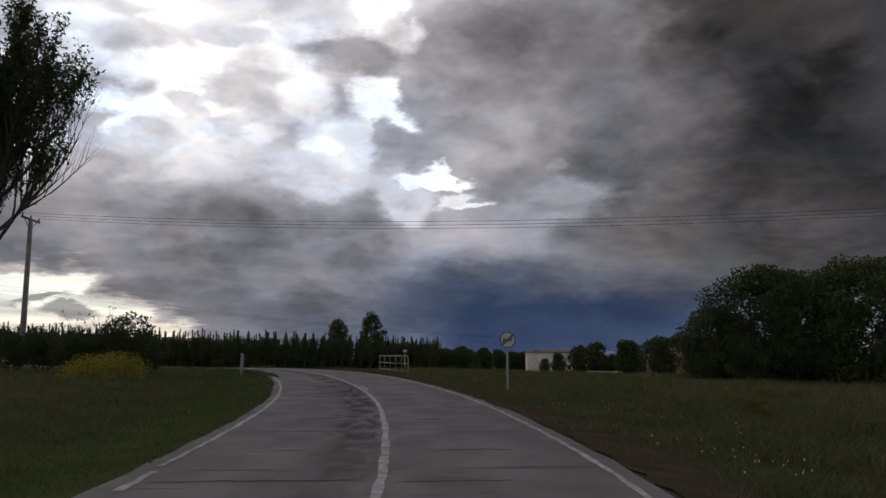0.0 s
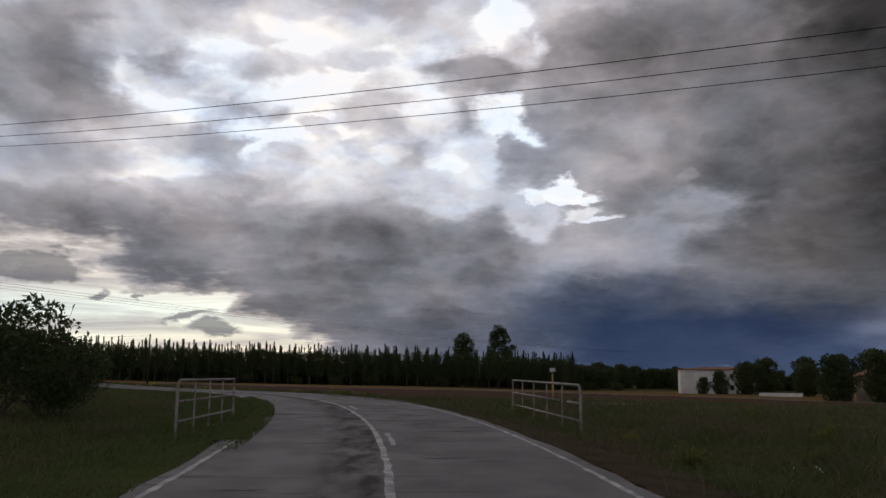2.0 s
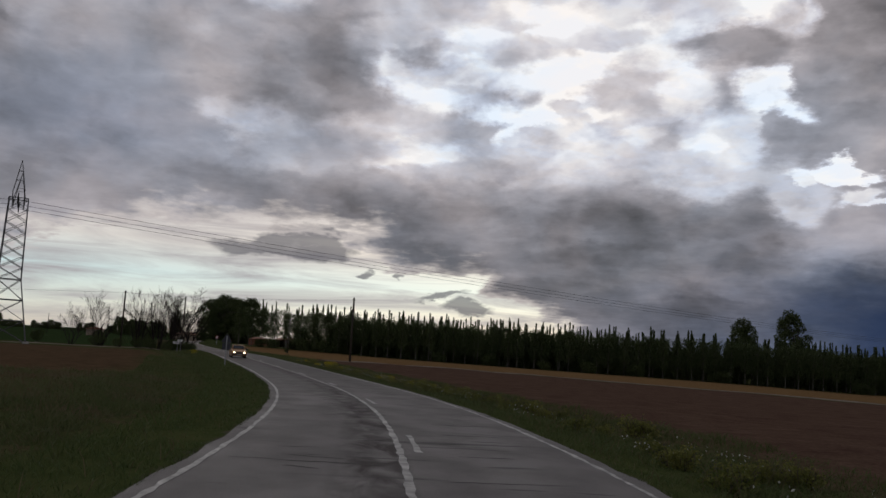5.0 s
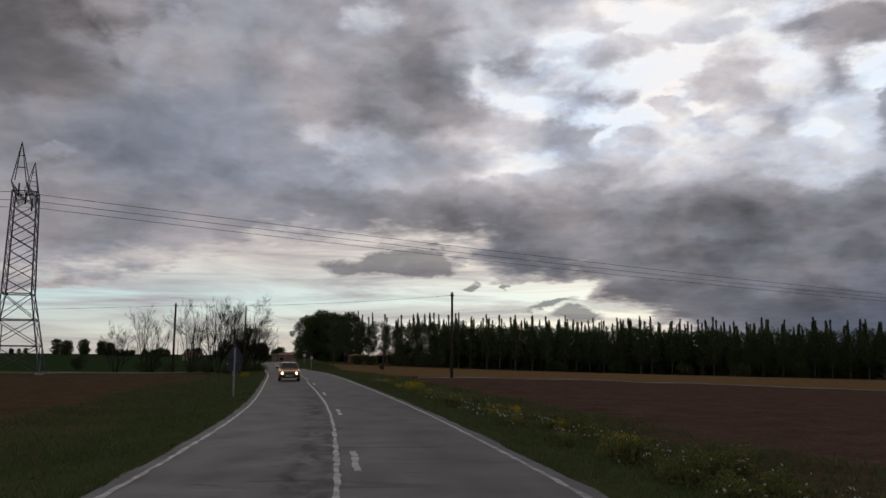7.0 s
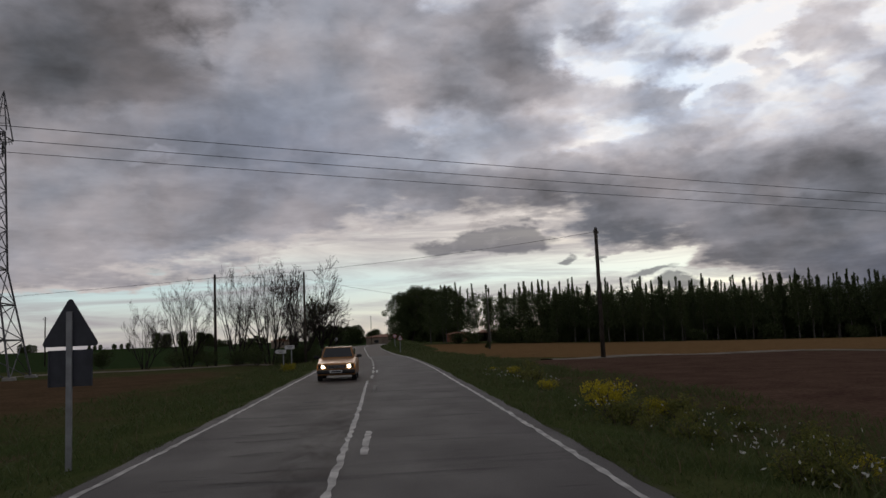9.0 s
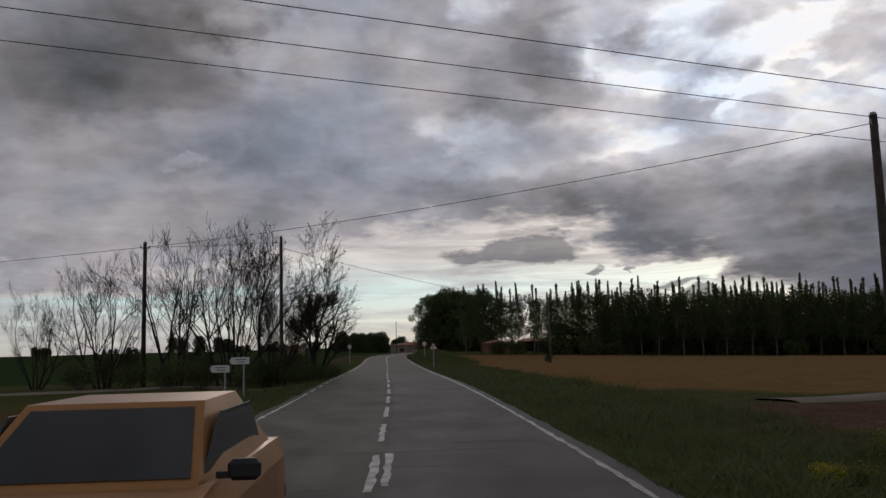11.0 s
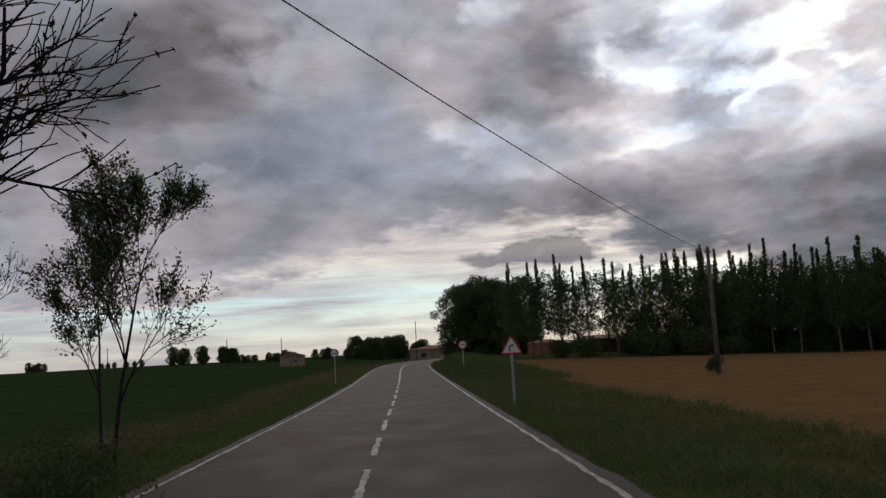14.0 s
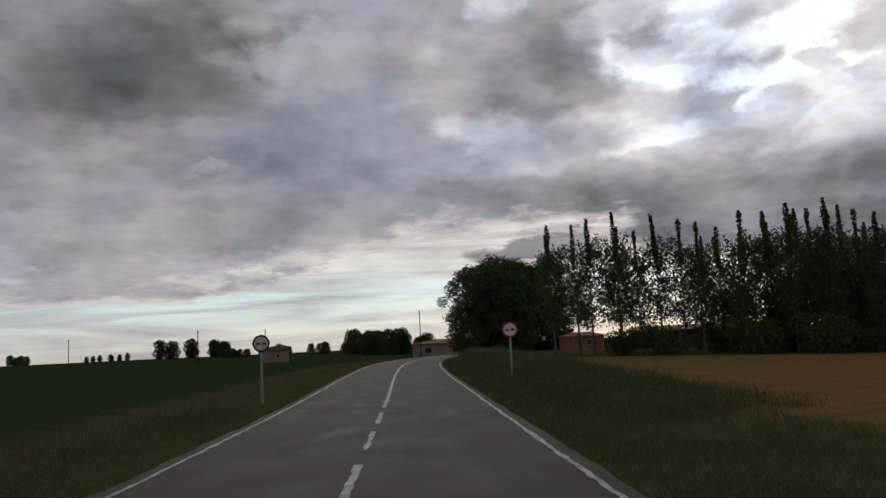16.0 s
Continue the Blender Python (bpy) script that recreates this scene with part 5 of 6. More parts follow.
for k in (-1.2, 0.0, 1.2):
    a = mast.matrix_world @ Vector((0, k, top0 - g0 + 0.2))
    cable("power_cable", a, pose(50, 44, ground_at(50, 44), 0, 0, 8) @ Vector((0, k, top0 - g0 + 0.2)), 1.7, 0.012, "thin dark power cable over the road", "power cables")


# ---------------------------------------------------------------- lattice tower
def tower(x, y, turn):
    g = ground_at(x, y)
    ob = thing("lattice_tower", (x, y, g), "tall dark steel lattice tower with two peaks", "pylon", "", turn)
    waist, top, peak = 7.4, 17.0, 20.9

    def half(z):
        return 2.5 + (1.25 - 2.5) * min(z / waist, 1) - 0.22 * max(0, (z - waist) / (top - waist))

    def corner(z, k):
        h = half(z)
        return Vector((h * (1, -1, -1, 1)[k], h * (1, 1, -1, -1)[k], z))

    for k in range(4):
        bm = bmesh.new()
        for a, b in ((-0.3, waist), (waist, top)):
            tube(bm, corner(a, k), corner(b, k), 0.075, 0.065, 5)
        part("leg", bm, M_LATTICE, ob)
    levels = [0.0, 2.6, 5.0, waist] + [waist + (top - waist) * j / 7 for j in range(1, 8)]
    for k in range(4):
        for a, b in zip(levels, levels[1:]):
            part("brace", tube(bmesh.new(), corner(a, k), corner(b, (k + 1) % 4), 0.036, 0.036, 4), M_LATTICE, ob)
            part("brace", tube(bmesh.new(), corner(a, (k + 1) % 4), corner(b, k), 0.036, 0.036, 4), M_LATTICE, ob)
            if b in (2.6, 5.0, waist, top):
                part("girt", tube(bmesh.new(), corner(b, k), corner(b, (k + 1) % 4), 0.05, 0.05, 4), M_LATTICE, ob)
    for sgn in (-1, 1):
        bm = bmesh.new()
        tip = Vector((0, sgn * 4.2, peak))
        feet = [Vector((0.6, sgn * 2.8, top + 0.6)), Vector((-0.6, sgn * 2.8, top + 0.6)), Vector((0.6, sgn * 4.4, top + 0.2)), Vector((-0.6, sgn * 4.4, top + 0.2))]
        for q in feet:
            tube(bm, q, tip, 0.05, 0.035, 4)
        for u in (0.35, 0.65):
            ring = [q.lerp(tip, u) for q in feet]
            for i, j in ((0, 1), (1, 3), (3, 2), (2, 0)):
                tube(bm, ring[i], ring[j], 0.025, 0.025, 4)
        part("peak", bm, M_LATTICE, ob)
    bm = bmesh.new()
    for sx in (-0.6, 0.6):
        for z0, z1 in ((top + 0.2, top + 0.2), (top - 1.2, top + 0.2)):
            tube(bm, (sx, 0, z0 if z0 < top else top - 0.1), (sx, 4.5, z1), 0.045, 0.045, 4)
            tube(bm, (sx, 0, z0 if z0 < top else top - 0.1), (sx, -4.5, z1), 0.045, 0.045, 4)
        for j in range(-6, 7):
            tube(bm, (sx, j * 0.65, top + 0.15), (sx, (j + 0.5) * 0.65, top - 1.1 * (1 - abs(j) / 7)), 0.025, 0.025, 4)
    part("crossbeam", bm, M_LATTICE, ob)
    for k in (-4.1, 0.0, 4.1):
        part("insulator", tube(bmesh.new(), (0, k, top + 0.1), (0, k, top - 1.1), 0.07, 0.07, 8), M_DARK, ob)
    for k in range(4):
        c = corner(0, k)
        part("footing", box(bmesh.new(), (0.7, 0.7, 0.5), (c.x, c.y, -0.05), None, 0.05), M_CONCRETE, ob)
    return ob, top - 1.1


tower_turn = 58.0
lattice, wire_z = tower(-111.9, 128.0, tower_turn)
for k in (-4.1, 0.0, 4.1):
    a = lattice.matrix_world @ Vector((0, k, wire_z + 0.4))
    way = Vector((0.42, 0.9075, 0))
    cable("high_voltage_cable", a, a + way * 250 + Vector((0, 0, -6)), 1.6, 0.024, "thick dark high-voltage cable from a lattice tower", "high-voltage cables", 30)
    cable("high_voltage_cable", a, a - way * 220, 4.0, 0.024, "thick dark high-voltage cable from a lattice tower", "high-voltage cables", 24)


# ---------------------------------------------------------------- road signs
def disc(bm, r, thick, y, sides=40, inner=0.0):
    """A round plate, or ring, that faces -y."""
    m = Matrix.Translation((0, y, 0)) @ Matrix.Rotation(radians(90), 4, "X")
    if not inner:
        bmesh.ops.create_cone(bm, cap_ends=True, segments=sides, radius1=r, radius2=r, depth=thick, matrix=m)
        return bm
    ring = []
    for rr, yy in ((r, y - thick / 2), (inner, y - thick / 2), (inner, y + thick / 2), (r, y + thick / 2)):
        ring.append([bm.verts.new((rr * math.cos(6.2832 * k / sides), yy, rr * math.sin(6.2832 * k / sides))) for k in range(sides)])
    for a in range(4):
        for k in range(sides):
            bm.faces.new((ring[a][k], ring[a][(k + 1) % sides], ring[(a + 1) % 4][(k + 1) % sides], ring[(a + 1) % 4][k]))
    return bm


def prism(bm, outline, thick, y):
    """A flat plate of the given outline in x and z, facing -y."""
    front = [bm.verts.new((x, y - thick / 2, z)) for x, z in outline]
    back = [bm.verts.new((x, y + thick / 2, z)) for x, z in outline]
    bm.faces.new(front[::-1])
    bm.faces.new(back)
    n = len(outline)
    for k in range(n):
        bm.faces.new((front[k], front[(k + 1) % n], back[(k + 1) % n], back[k]))
    bmesh.ops.recalc_face_normals(bm, faces=bm.faces)
    return bm


def rounded_triangle(side, r=0.06, n=5):
    h = side * math.sqrt(3) / 2
    pts = []
    for cx, cz, a0 in ((0, h * 2 / 3, 30), (-side / 2, -h / 3, 150), (side / 2, -h / 3, 270)):
        k = 1 - 2 * r / (h * 2 / 3)
        for j in range(n + 1):
            a = radians(a0 + 120 * j / n)
            pts.append((cx * k + r * math.cos(a), cz * k + r * math.sin(a)))
    return pts


def car_shape(y, x0, z0, w):
    """The outline of a small car seen from behind, as on a sign."""
    bm = bmesh.new()
    box(bm, (w, 0.006, w * 0.34), (x0, y, z0), None)
    box(bm, (w * 0.66, 0.006, w * 0.30), (x0, y, z0 + w * 0.28), None)
    for k in (-1, 1):
        box(bm, (w * 0.2, 0.006, w * 0.2), (x0 + k * w * 0.36, y, z0 - w * 0.22), None)
    return bm


def sign_post(name, x, y, centre, turn, label, group=""):
    g = ground_at(x, y)
    ob = thing(name, (x, y, g), label, "road sign", group, turn)
    h = centre - g
    bm = box(bmesh.new(), (0.08, 0.045, h + 0.6), (0, 0.03, (h - 0.2) / 2 + 0.05), None, 0.006)
    part("post", bm, M_STEEL, ob)
    return ob, h


# end of the overtaking ban
ob, h = sign_post("road_sign", 0.92, 42.75, 1.63, road_turn(30), "round white road sign with a grey slash and black rim")
plate = part("plate", disc(bmesh.new(), 0.30, 0.012, 0), M_SIGN_WHITE, ob)
plate.location.z = h
rim = part("rim", disc(bmesh.new(), 0.302, 0.02, -0.004, 40, 0.278), M_SIGN_BLACK, ob)
rim.location.z = h
slash = part("slash", box(bmesh.new(), (0.56, 0.005, 0.10), (0, -0.0115, 0), Matrix.Rotation(radians(-40), 4, "Y")), M_SIGN_GREY, ob)
slash.location.z = h
for x0 in (-0.12, 0.12):
    q = part("pictogram", car_shape(-0.018, x0, -0.02, 0.16), M_SIGN_GREY, ob)
    q.location.z = h

# no overtaking, both sides of the road
for k, (x, y, c, t) in enumerate(((-146.9, 194.4, 1.37, road_turn(235)), (-151.0, 186.3, 1.26, road_turn(235)))):
    ob, h = sign_post("road_sign", x, y, c, t, "round red-rimmed white road sign with two small cars", "no-overtaking signs")
    for nm, bm, mt in (("plate", disc(bmesh.new(), 0.285, 0.012, 0), M_SIGN_WHITE), ("rim", disc(bmesh.new(), 0.298, 0.02, -0.004, 40, 0.235), M_SIGN_RED if k == 0 else M_SIGN_BLACK)):
        q = part(nm, bm, mt, ob)
        q.location.z = h
    for x0 in (-0.1, 0.1):
        q = part("pictogram", car_shape(-0.012, x0, -0.02, 0.14), M_SIGN_RED if x0 < 0 and k == 0 else M_SIGN_BLACK, ob)
        q.location.z = h

# warning of the bend
ob, h = sign_post("road_sign", -121.0, 172.75, 1.03, road_turn(206) - 4, "red-rimmed triangular road sign with a black bend arrow")
for nm, side, yy, mt in (("rim", 0.68, 0.0, M_SIGN_RED), ("plate", 0.53, -0.007, M_SIGN_WHITE)):
    q = part(nm, prism(bmesh.new(), rounded_triangle(side, 0.035 if side > 0.6 else 0.016), 0.012, yy), mt, ob)
    q.location.z = h
bm = bmesh.new()
curve = [(-0.07, -0.13), (-0.07, -0.02), (-0.05, 0.04), (0.0, 0.075), (0.06, 0.085)]
for (xa, za), (xb, zb) in zip(curve, curve[1:]):
    box(bm, (math.hypot(xb - xa, zb - za) + 0.03, 0.004, 0.055), ((xa + xb) / 2, -0.015, (za + zb) / 2), Matrix.Rotation(-math.atan2(zb - za, xb - xa), 4, "Y"))
prism(bm, [(0.05, 0.13), (0.05, 0.04), (0.13, 0.085)], 0.004, -0.015)
bmesh.ops.scale(bm, vec=(0.76, 1.0, 0.76), verts=bm.verts)
q = part("arrow", bm, M_SIGN_BLACK, ob)
q.location.z = h

# the same kind of sign for the other direction, seen from behind
ob, h = sign_post("road_sign", -63.55, 116.35, 1.41, road_turn(132) + 180, "triangular road sign with a square panel, seen from behind")
q = part("plate", prism(bmesh.new(), rounded_triangle(0.80, 0.04), 0.014, -0.01), M_SIGN_BACK, ob)
q.location.z = h
q = part("panel", box(bmesh.new(), (0.60, 0.014, 0.50), (0, -0.01, -0.53), None, 0.004), M_SIGN_BACK, ob)
q.location.z = h
for k in (-0.28, 0.28):
    q = part("rail", box(bmesh.new(), (0.018, 0.02, 0.48), (k, 0.006, -0.53), None, 0.003), M_SIGN_BACK, ob)
    q.location.z = h

# direction boards at the side track
for x, y, c, t in ((-101.6, 145.2, 0.75, road_turn(176) + 35), (-100.9, 144.0, 0.48, road_turn(176) - 20)):
    g = ground_at(x, y)
    ob = thing("direction_board", (x, y, g), "small white arrow board on a post by a track", "road sign", "direction boards", t)
    part("post", box(bmesh.new(), (0.06, 0.05, c - g + 0.5), (0.2, 0.04, (c - g) / 2 - 0.15), None, 0.005), M_STEEL, ob)
    q = part("board", prism(bmesh.new(), [(-0.42, 0), (-0.32, 0.135), (0.42, 0.135), (0.42, -0.135), (-0.32, -0.135)], 0.02, 0), M_SIGN_WHITE, ob)
    q.location.z = c - g
    for z, w in ((0.045, 0.46), (-0.045, 0.34)):
        q = part("writing_bar", box(bmesh.new(), (w, 0.004, 0.036), (0.05, -0.0125, z), None), M_SIGN_GREY, ob)
        q.location.z = c - g


# ---------------------------------------------------------------- railings at the culvert
def bmesh_ball(at, r):
    bm = bmesh.new()
    bmesh.ops.create_icosphere(bm, subdivisions=2, radius=r, matrix=Matrix.Translation(at))
    return bm


def railing(a, b, posts, label, top_a=1.12, top_b=1.10, gap=None):
    """Three tubular rails on posts; the top rail bends down into the post at a. gap: a break in the middle rail."""
    a, b = Vector(a), Vector(b)
    a3, b3 = Vector((a.x, a.y, ground_at(a.x, a.y))), Vector((b.x, b.y, ground_at(b.x, b.y)))
    ob = thing("railing", a3, label, "railing", "culvert railings")
    run = b3 - a3
    u0 = Vector((0, 0, top_a - a3.z))
    u1 = run.copy()
    u1.z = top_b - a3.z
    way = (u1 - u0).normalized()
    bend = [(u0 + way * (0.22 * (1 - math.cos(q))) - Vector((0, 0, 0.22 * (1 - math.sin(q)))), 0.033) for q in np.linspace(0, math.pi / 2, 7)]
    v, f = tubes([bend + [(u1, 0.033)]], 10)
    mesh_object("top_rail", v, f, M_RAIL, ob, smooth=True)
    for nm, drop in (("middle_rail", 0.44), ("bottom_rail", 0.86)):
        d = Vector((0, 0, drop))
        spans = ((0.0, gap[0]), (gap[1], 1.0)) if gap and nm == "middle_rail" else ((0.0, 1.0),)
        for f0, f1 in spans:
            part(nm, tube(bmesh.new(), u0.lerp(u1, f0) - d, u0.lerp(u1, f1) - d, 0.028, 0.028, 10), M_RAIL, ob, smooth=True)
    part("end_cap", bmesh_ball(u1, 0.036), M_RAIL, ob, smooth=True)
    for k in range(posts):
        f = k / (posts - 1)
        t = u0.lerp(u1, f)
        if k == 0:
            t.z -= 0.2
        foot = a3.lerp(b3, f) - a3
        foot.z = ground_at(a3.x + foot.x, a3.y + foot.y) - a3.z - 0.2
        part("post", tube(bmesh.new(), Vector((t.x, t.y, foot.z)), t, 0.033 if k in (0, posts - 1) else 0.022, None, 8), M_RAIL, ob, smooth=True)
    return ob


railing((-4.75, 57.2), (-7.9, 66.6), 6, "worn white tubular steel railing with three rails", 1.04, 1.08, (0.14, 0.24))
railing((-12.75, 52.4), (-14.6, 58.3), 5, "worn white tubular steel railing with three rails")
g = ground_at(-7.7, 77.9)
ob = thing("marker_post", (-7.7, 77.9, g), "thin yellow post with a small white box on top", "post")
part("post", tube(bmesh.new(), (0, 0, -0.3), (0, 0, 1.31 - g), 0.045, 0.045, 10), M_POST_YELLOW, ob, smooth=True)
part("neck", tube(bmesh.new(), (0, 0, 1.28 - g), (0, 0, 1.42 - g), 0.03, 0.03, 8), M_SIGN_GREY, ob)
board = part("board", box(bmesh.new(), (0.30, 0.03, 0.22), (0, 0, 1.51 - g), None, 0.006), M_SIGN_WHITE, ob)
for x_, z_, w_, h_ in ((0, 0.10, 0.31, 0.022), (0, -0.10, 0.31, 0.022), (-0.145, 0, 0.022, 0.22), (0.145, 0, 0.022, 0.22)):
    part("frame_bar", box(bmesh.new(), (w_, 0.045, h_), (x_, 0, 1.51 - g + z_), None, 0.004), M_SIGN_GREY, board)


# ---------------------------------------------------------------- houses
def house(x, y, turn, w, d, h, wall, label, roof_h=1.2, windows=(), eave=0.4, gable=False):
    g = ground_at(x, y)
    ob = thing("house", (x, y, g), label, "house", "", turn)
    bm = bmesh.new()
    box(bm, (w, d, h + 0.6), (0, 0, h / 2 - 0.3))
    part("wall", bm, wall, ob)
    bm = bmesh.new()
    if gable:
        prism(bm, [(-w / 2 - eave, h), (0, h + roof_h), (w / 2 + eave, h), (w / 2 + eave, h - 0.15), (-w / 2 - eave, h - 0.15)], d + 2 * eave, 0)
    else:
        a, b = w / 2 + eave, d / 2 + eave
        base = [bm.verts.new(v) for v in ((-a, -b, h), (a, -b, h), (a, b, h), (-a, b, h))]
        low_ = [bm.verts.new((v.co.x, v.co.y, h - 0.15)) for v in base]
        ridge = [bm.verts.new((-w * 0.2, 0, h + roof_h)), bm.verts.new((w * 0.2, 0, h + roof_h))]
        for f in ((base[0], base[1], ridge[1], ridge[0]), (base[1], base[2], ridge[1]), (base[2], base[3], ridge[0], ridge[1]), (base[3], base[0], ridge[0])):
            bm.faces.new(f)
        for k in range(4):
            bm.faces.new((base[k], low_[k], low_[(k + 1) % 4], base[(k + 1) % 4]))
        bm.faces.new(low_)
        bmesh.ops.recalc_face_normals(bm, faces=bm.faces)
    part("roof", bm, M_ROOF, ob)
    for wx, wz, ww, wh in windows:
        win = part("window", box(bmesh.new(), (ww + 0.16, 0.10, wh + 0.16), (wx, -d / 2 - 0.02, wz), None, 0.01), M_CONCRETE, ob)
        part("pane", box(bmesh.new(), (ww, 0.04, wh), (wx, -d / 2 - 0.075, wz), None), M_DARK, win)
    return ob


house(13.5, 249.5, 2, 17.5, 9, 5.9, M_WALL_WHITE, "white two-storey farmhouse with a low tiled roof", 0.6,
      [(x, z, 0.8, 1.0) for z in (1.6, 4.3) for x in (-0.6, 3.0, 6.4)])
house(31, 164, -12, 11, 8, 3.6, M_WALL_TAN, "low house with an orange tiled roof behind trees", 1.5, [(-3, 1.6, 1, 1.1), (2, 1.6, 1, 1.1)])
house(-260.8, 247.9, 62, 5.2, 3.6, 2.3, M_WALL_TAN, "small earth-coloured field hut with a tiled roof", 0.7, [(0.6, 1.2, 0.5, 0.5)], 0.25, True)
house(-262, 292, 40, 15, 8, 3.0, M_WALL_TAN, "long low farm shed on the skyline", 0.9, [(-4, 1.5, 1.4, 1.0), (2, 1.5, 1.4, 1.0)], 0.4)
for x, y, sc in ((20, 150, 0.55), (26, 152, 0.62), (31, 150, 0.5), (35, 151, 0.55), (40, 153, 0.65), (47, 150, 0.7), (54, 158, 0.7)):
    stand_copy(far_tree, x, y, rng.uniform(0, 360), sc, "dark green tree beside a house")
g = ground_at(24, 222)
ob = thing("garden_wall", (24, 222, g), "low white garden wall before a farmhouse", "wall", "", -6)
part("wall", box(bmesh.new(), (8.5, 0.3, 1.0), (0, 0, 0.25), None, 0.02), M_WALL_WHITE, ob)
part("coping", box(bmesh.new(), (8.6, 0.4, 0.08), (0, 0, 0.79), None, 0.01), M_CONCRETE, ob)

def open_shed(x, y, turn, w, d, h):
    """A long low farm shed with posts along its open front."""
    ob = thing("farm_shed", (x, y, ground_at(x, y)), "long low dark farm shed with an open front behind poplars", "shed", "", turn)
    part("back_wall", box(bmesh.new(), (w, 0.2, h + 0.3), (0, d / 2, h / 2 - 0.15)), M_WALL_TAN, ob)
    for k in (-1, 1):
        part("side_wall", box(bmesh.new(), (0.2, d, h + 0.3), (k * w / 2, 0, h / 2 - 0.15)), M_WALL_TAN, ob)
    part("roof", box(bmesh.new(), (w + 0.8, d + 1.0, 0.14), (0, 0, h + 0.1), Matrix.Rotation(radians(5), 4, "X"), 0.02), M_ROOF, ob)
    for k in range(7):
        part("post", box(bmesh.new(), (0.2, 0.2, h + 0.2), (-w / 2 + w * k / 6, -d / 2, h / 2 - 0.1), None, 0.01), M_CONCRETE, ob)
    return ob


open_shed(-180, 262, 31, 18, 6, 2.5)
M_BRICK = material("red_brick", (0.24, 0.105, 0.07), 0.9, 0.25, 3, 16, 0.4)
house(-197, 259, 31, 5.5, 3.5, 2.0, M_BRICK, "small red brick outbuilding beside a grove", 0.5, [(1.2, 1.1, 0.6, 0.6)], 0.2)

# ---------------------------------------------------------------- tracks off the road
def track(name, points, width, label):
    pts = np.array(points, float)
    run = np.r_[0, np.cumsum(np.linalg.norm(np.diff(pts, axis=0), axis=1))]
    at = np.arange(0, run[-1], 1.0)
    c = np.stack([np.interp(at, run, pts[:, k]) for k in range(2)], 1)
    w = np.gradient(c, axis=0)
    w /= np.linalg.norm(w, axis=1)[:, None]
    n = np.stack([w[:, 1], -w[:, 0]], 1)
    verts, faces = [], []
    offs = np.linspace(-width / 2, width / 2, 5)
    for i in range(len(c)):
        xs, ys = c[i, 0] + n[i, 0] * offs, c[i, 1] + n[i, 1] * offs
        zs = land(xs, ys) + np.array([-0.08, 0.05, 0.07, 0.05, -0.08])
        verts += [Vector(v) for v in zip(xs, ys, zs)]
    for i in range(len(c) - 1):
        for k in range(4):
            a = i * 5 + k
            faces.append((a, a + 1, a + 6, a + 5))
    return tagged(mesh_object(name, verts, faces, M_TRACK, None, smooth=True), label, "track", kind="structure")


M_TRACK = material("dry_earth_track", (0.21, 0.175, 0.135), 0.95, 0.2, 0.7, 12, 0.5, other=(0.13, 0.105, 0.078))
track("track_field", [(-17.6, 76.0), (-14.0, 77.3), (-10.5, 76.4), (-7, 76.9), (0, 78.5), (20, 83), (60, 96), (120, 116)], 3.0, "pale earth track between fields")
track("track_edge", [(-82.5, 150.5), (-79, 158), (-75, 169), (-60, 177), (-40, 178), (-10, 163), (40, 140)], 2.6, "pale earth track along the field edge")
track("track_west", [(-101.5, 154.2), (-106, 150.2), (-111, 148.8), (-113.5, 144.5), (-118, 136), (-135, 118), (-165, 90)], 3.2, "grey gravel side track by bare trees")


# ---------------------------------------------------------------- the oncoming car
# gold body paint, made more orange to carry the glow of the headlamps
M_CAR = material("gold_paint_with_lamp_glow", (0.40, 0.20, 0.075), 0.35, 0.08, 2, 60, 0.02, metal=0.4)
M_PLASTIC = material("black_plastic", (0.025, 0.025, 0.027), 0.5, 0.1, 5, 60, 0.05)
M_TYRE = material("tyre_rubber", (0.02, 0.02, 0.02), 0.85, 0.15, 8, 60, 0.2)
M_GLASS = material("dark_car_glass", (0.02, 0.024, 0.026), 0.08, 0.05, 3, 60, 0, spec=0.6)
M_LAMP = material("lit_headlamp", (1.0, 0.78, 0.50), 0.3, 0.02, 3, 60, 0, glow=9.0)
M_AMBER = material("amber_lens", (0.55, 0.20, 0.03), 0.3, 0.05, 3, 60, 0, glow=0.35)


def loft(bm, sections):
    """Skin over cross-sections given as lists of points, closed at both ends."""
    rings = [[bm.verts.new(p) for p in sec] for sec in sections]
    n = len(rings[0])
    for a, b in zip(rings, rings[1:]):
        for k in range(n):
            bm.faces.new((a[k], a[(k + 1) % n], b[(k + 1) % n], b[k]))
    bm.faces.new(rings[0][::-1])
    bm.faces.new(rings[-1])
    bmesh.ops.recalc_face_normals(bm, faces=bm.faces)
    return bm


def car_section(y, half, low_, mid, high):
    """One cross-section of the body shell: sill, waist and top."""
    return [(-half * 0.94, y, low_), (-half, y, low_ + 0.12), (-half, y, mid), (-half * 0.93, y, high), (half * 0.93, y, high), (half, y, mid), (half, y, low_ + 0.12), (half * 0.94, y, low_)]


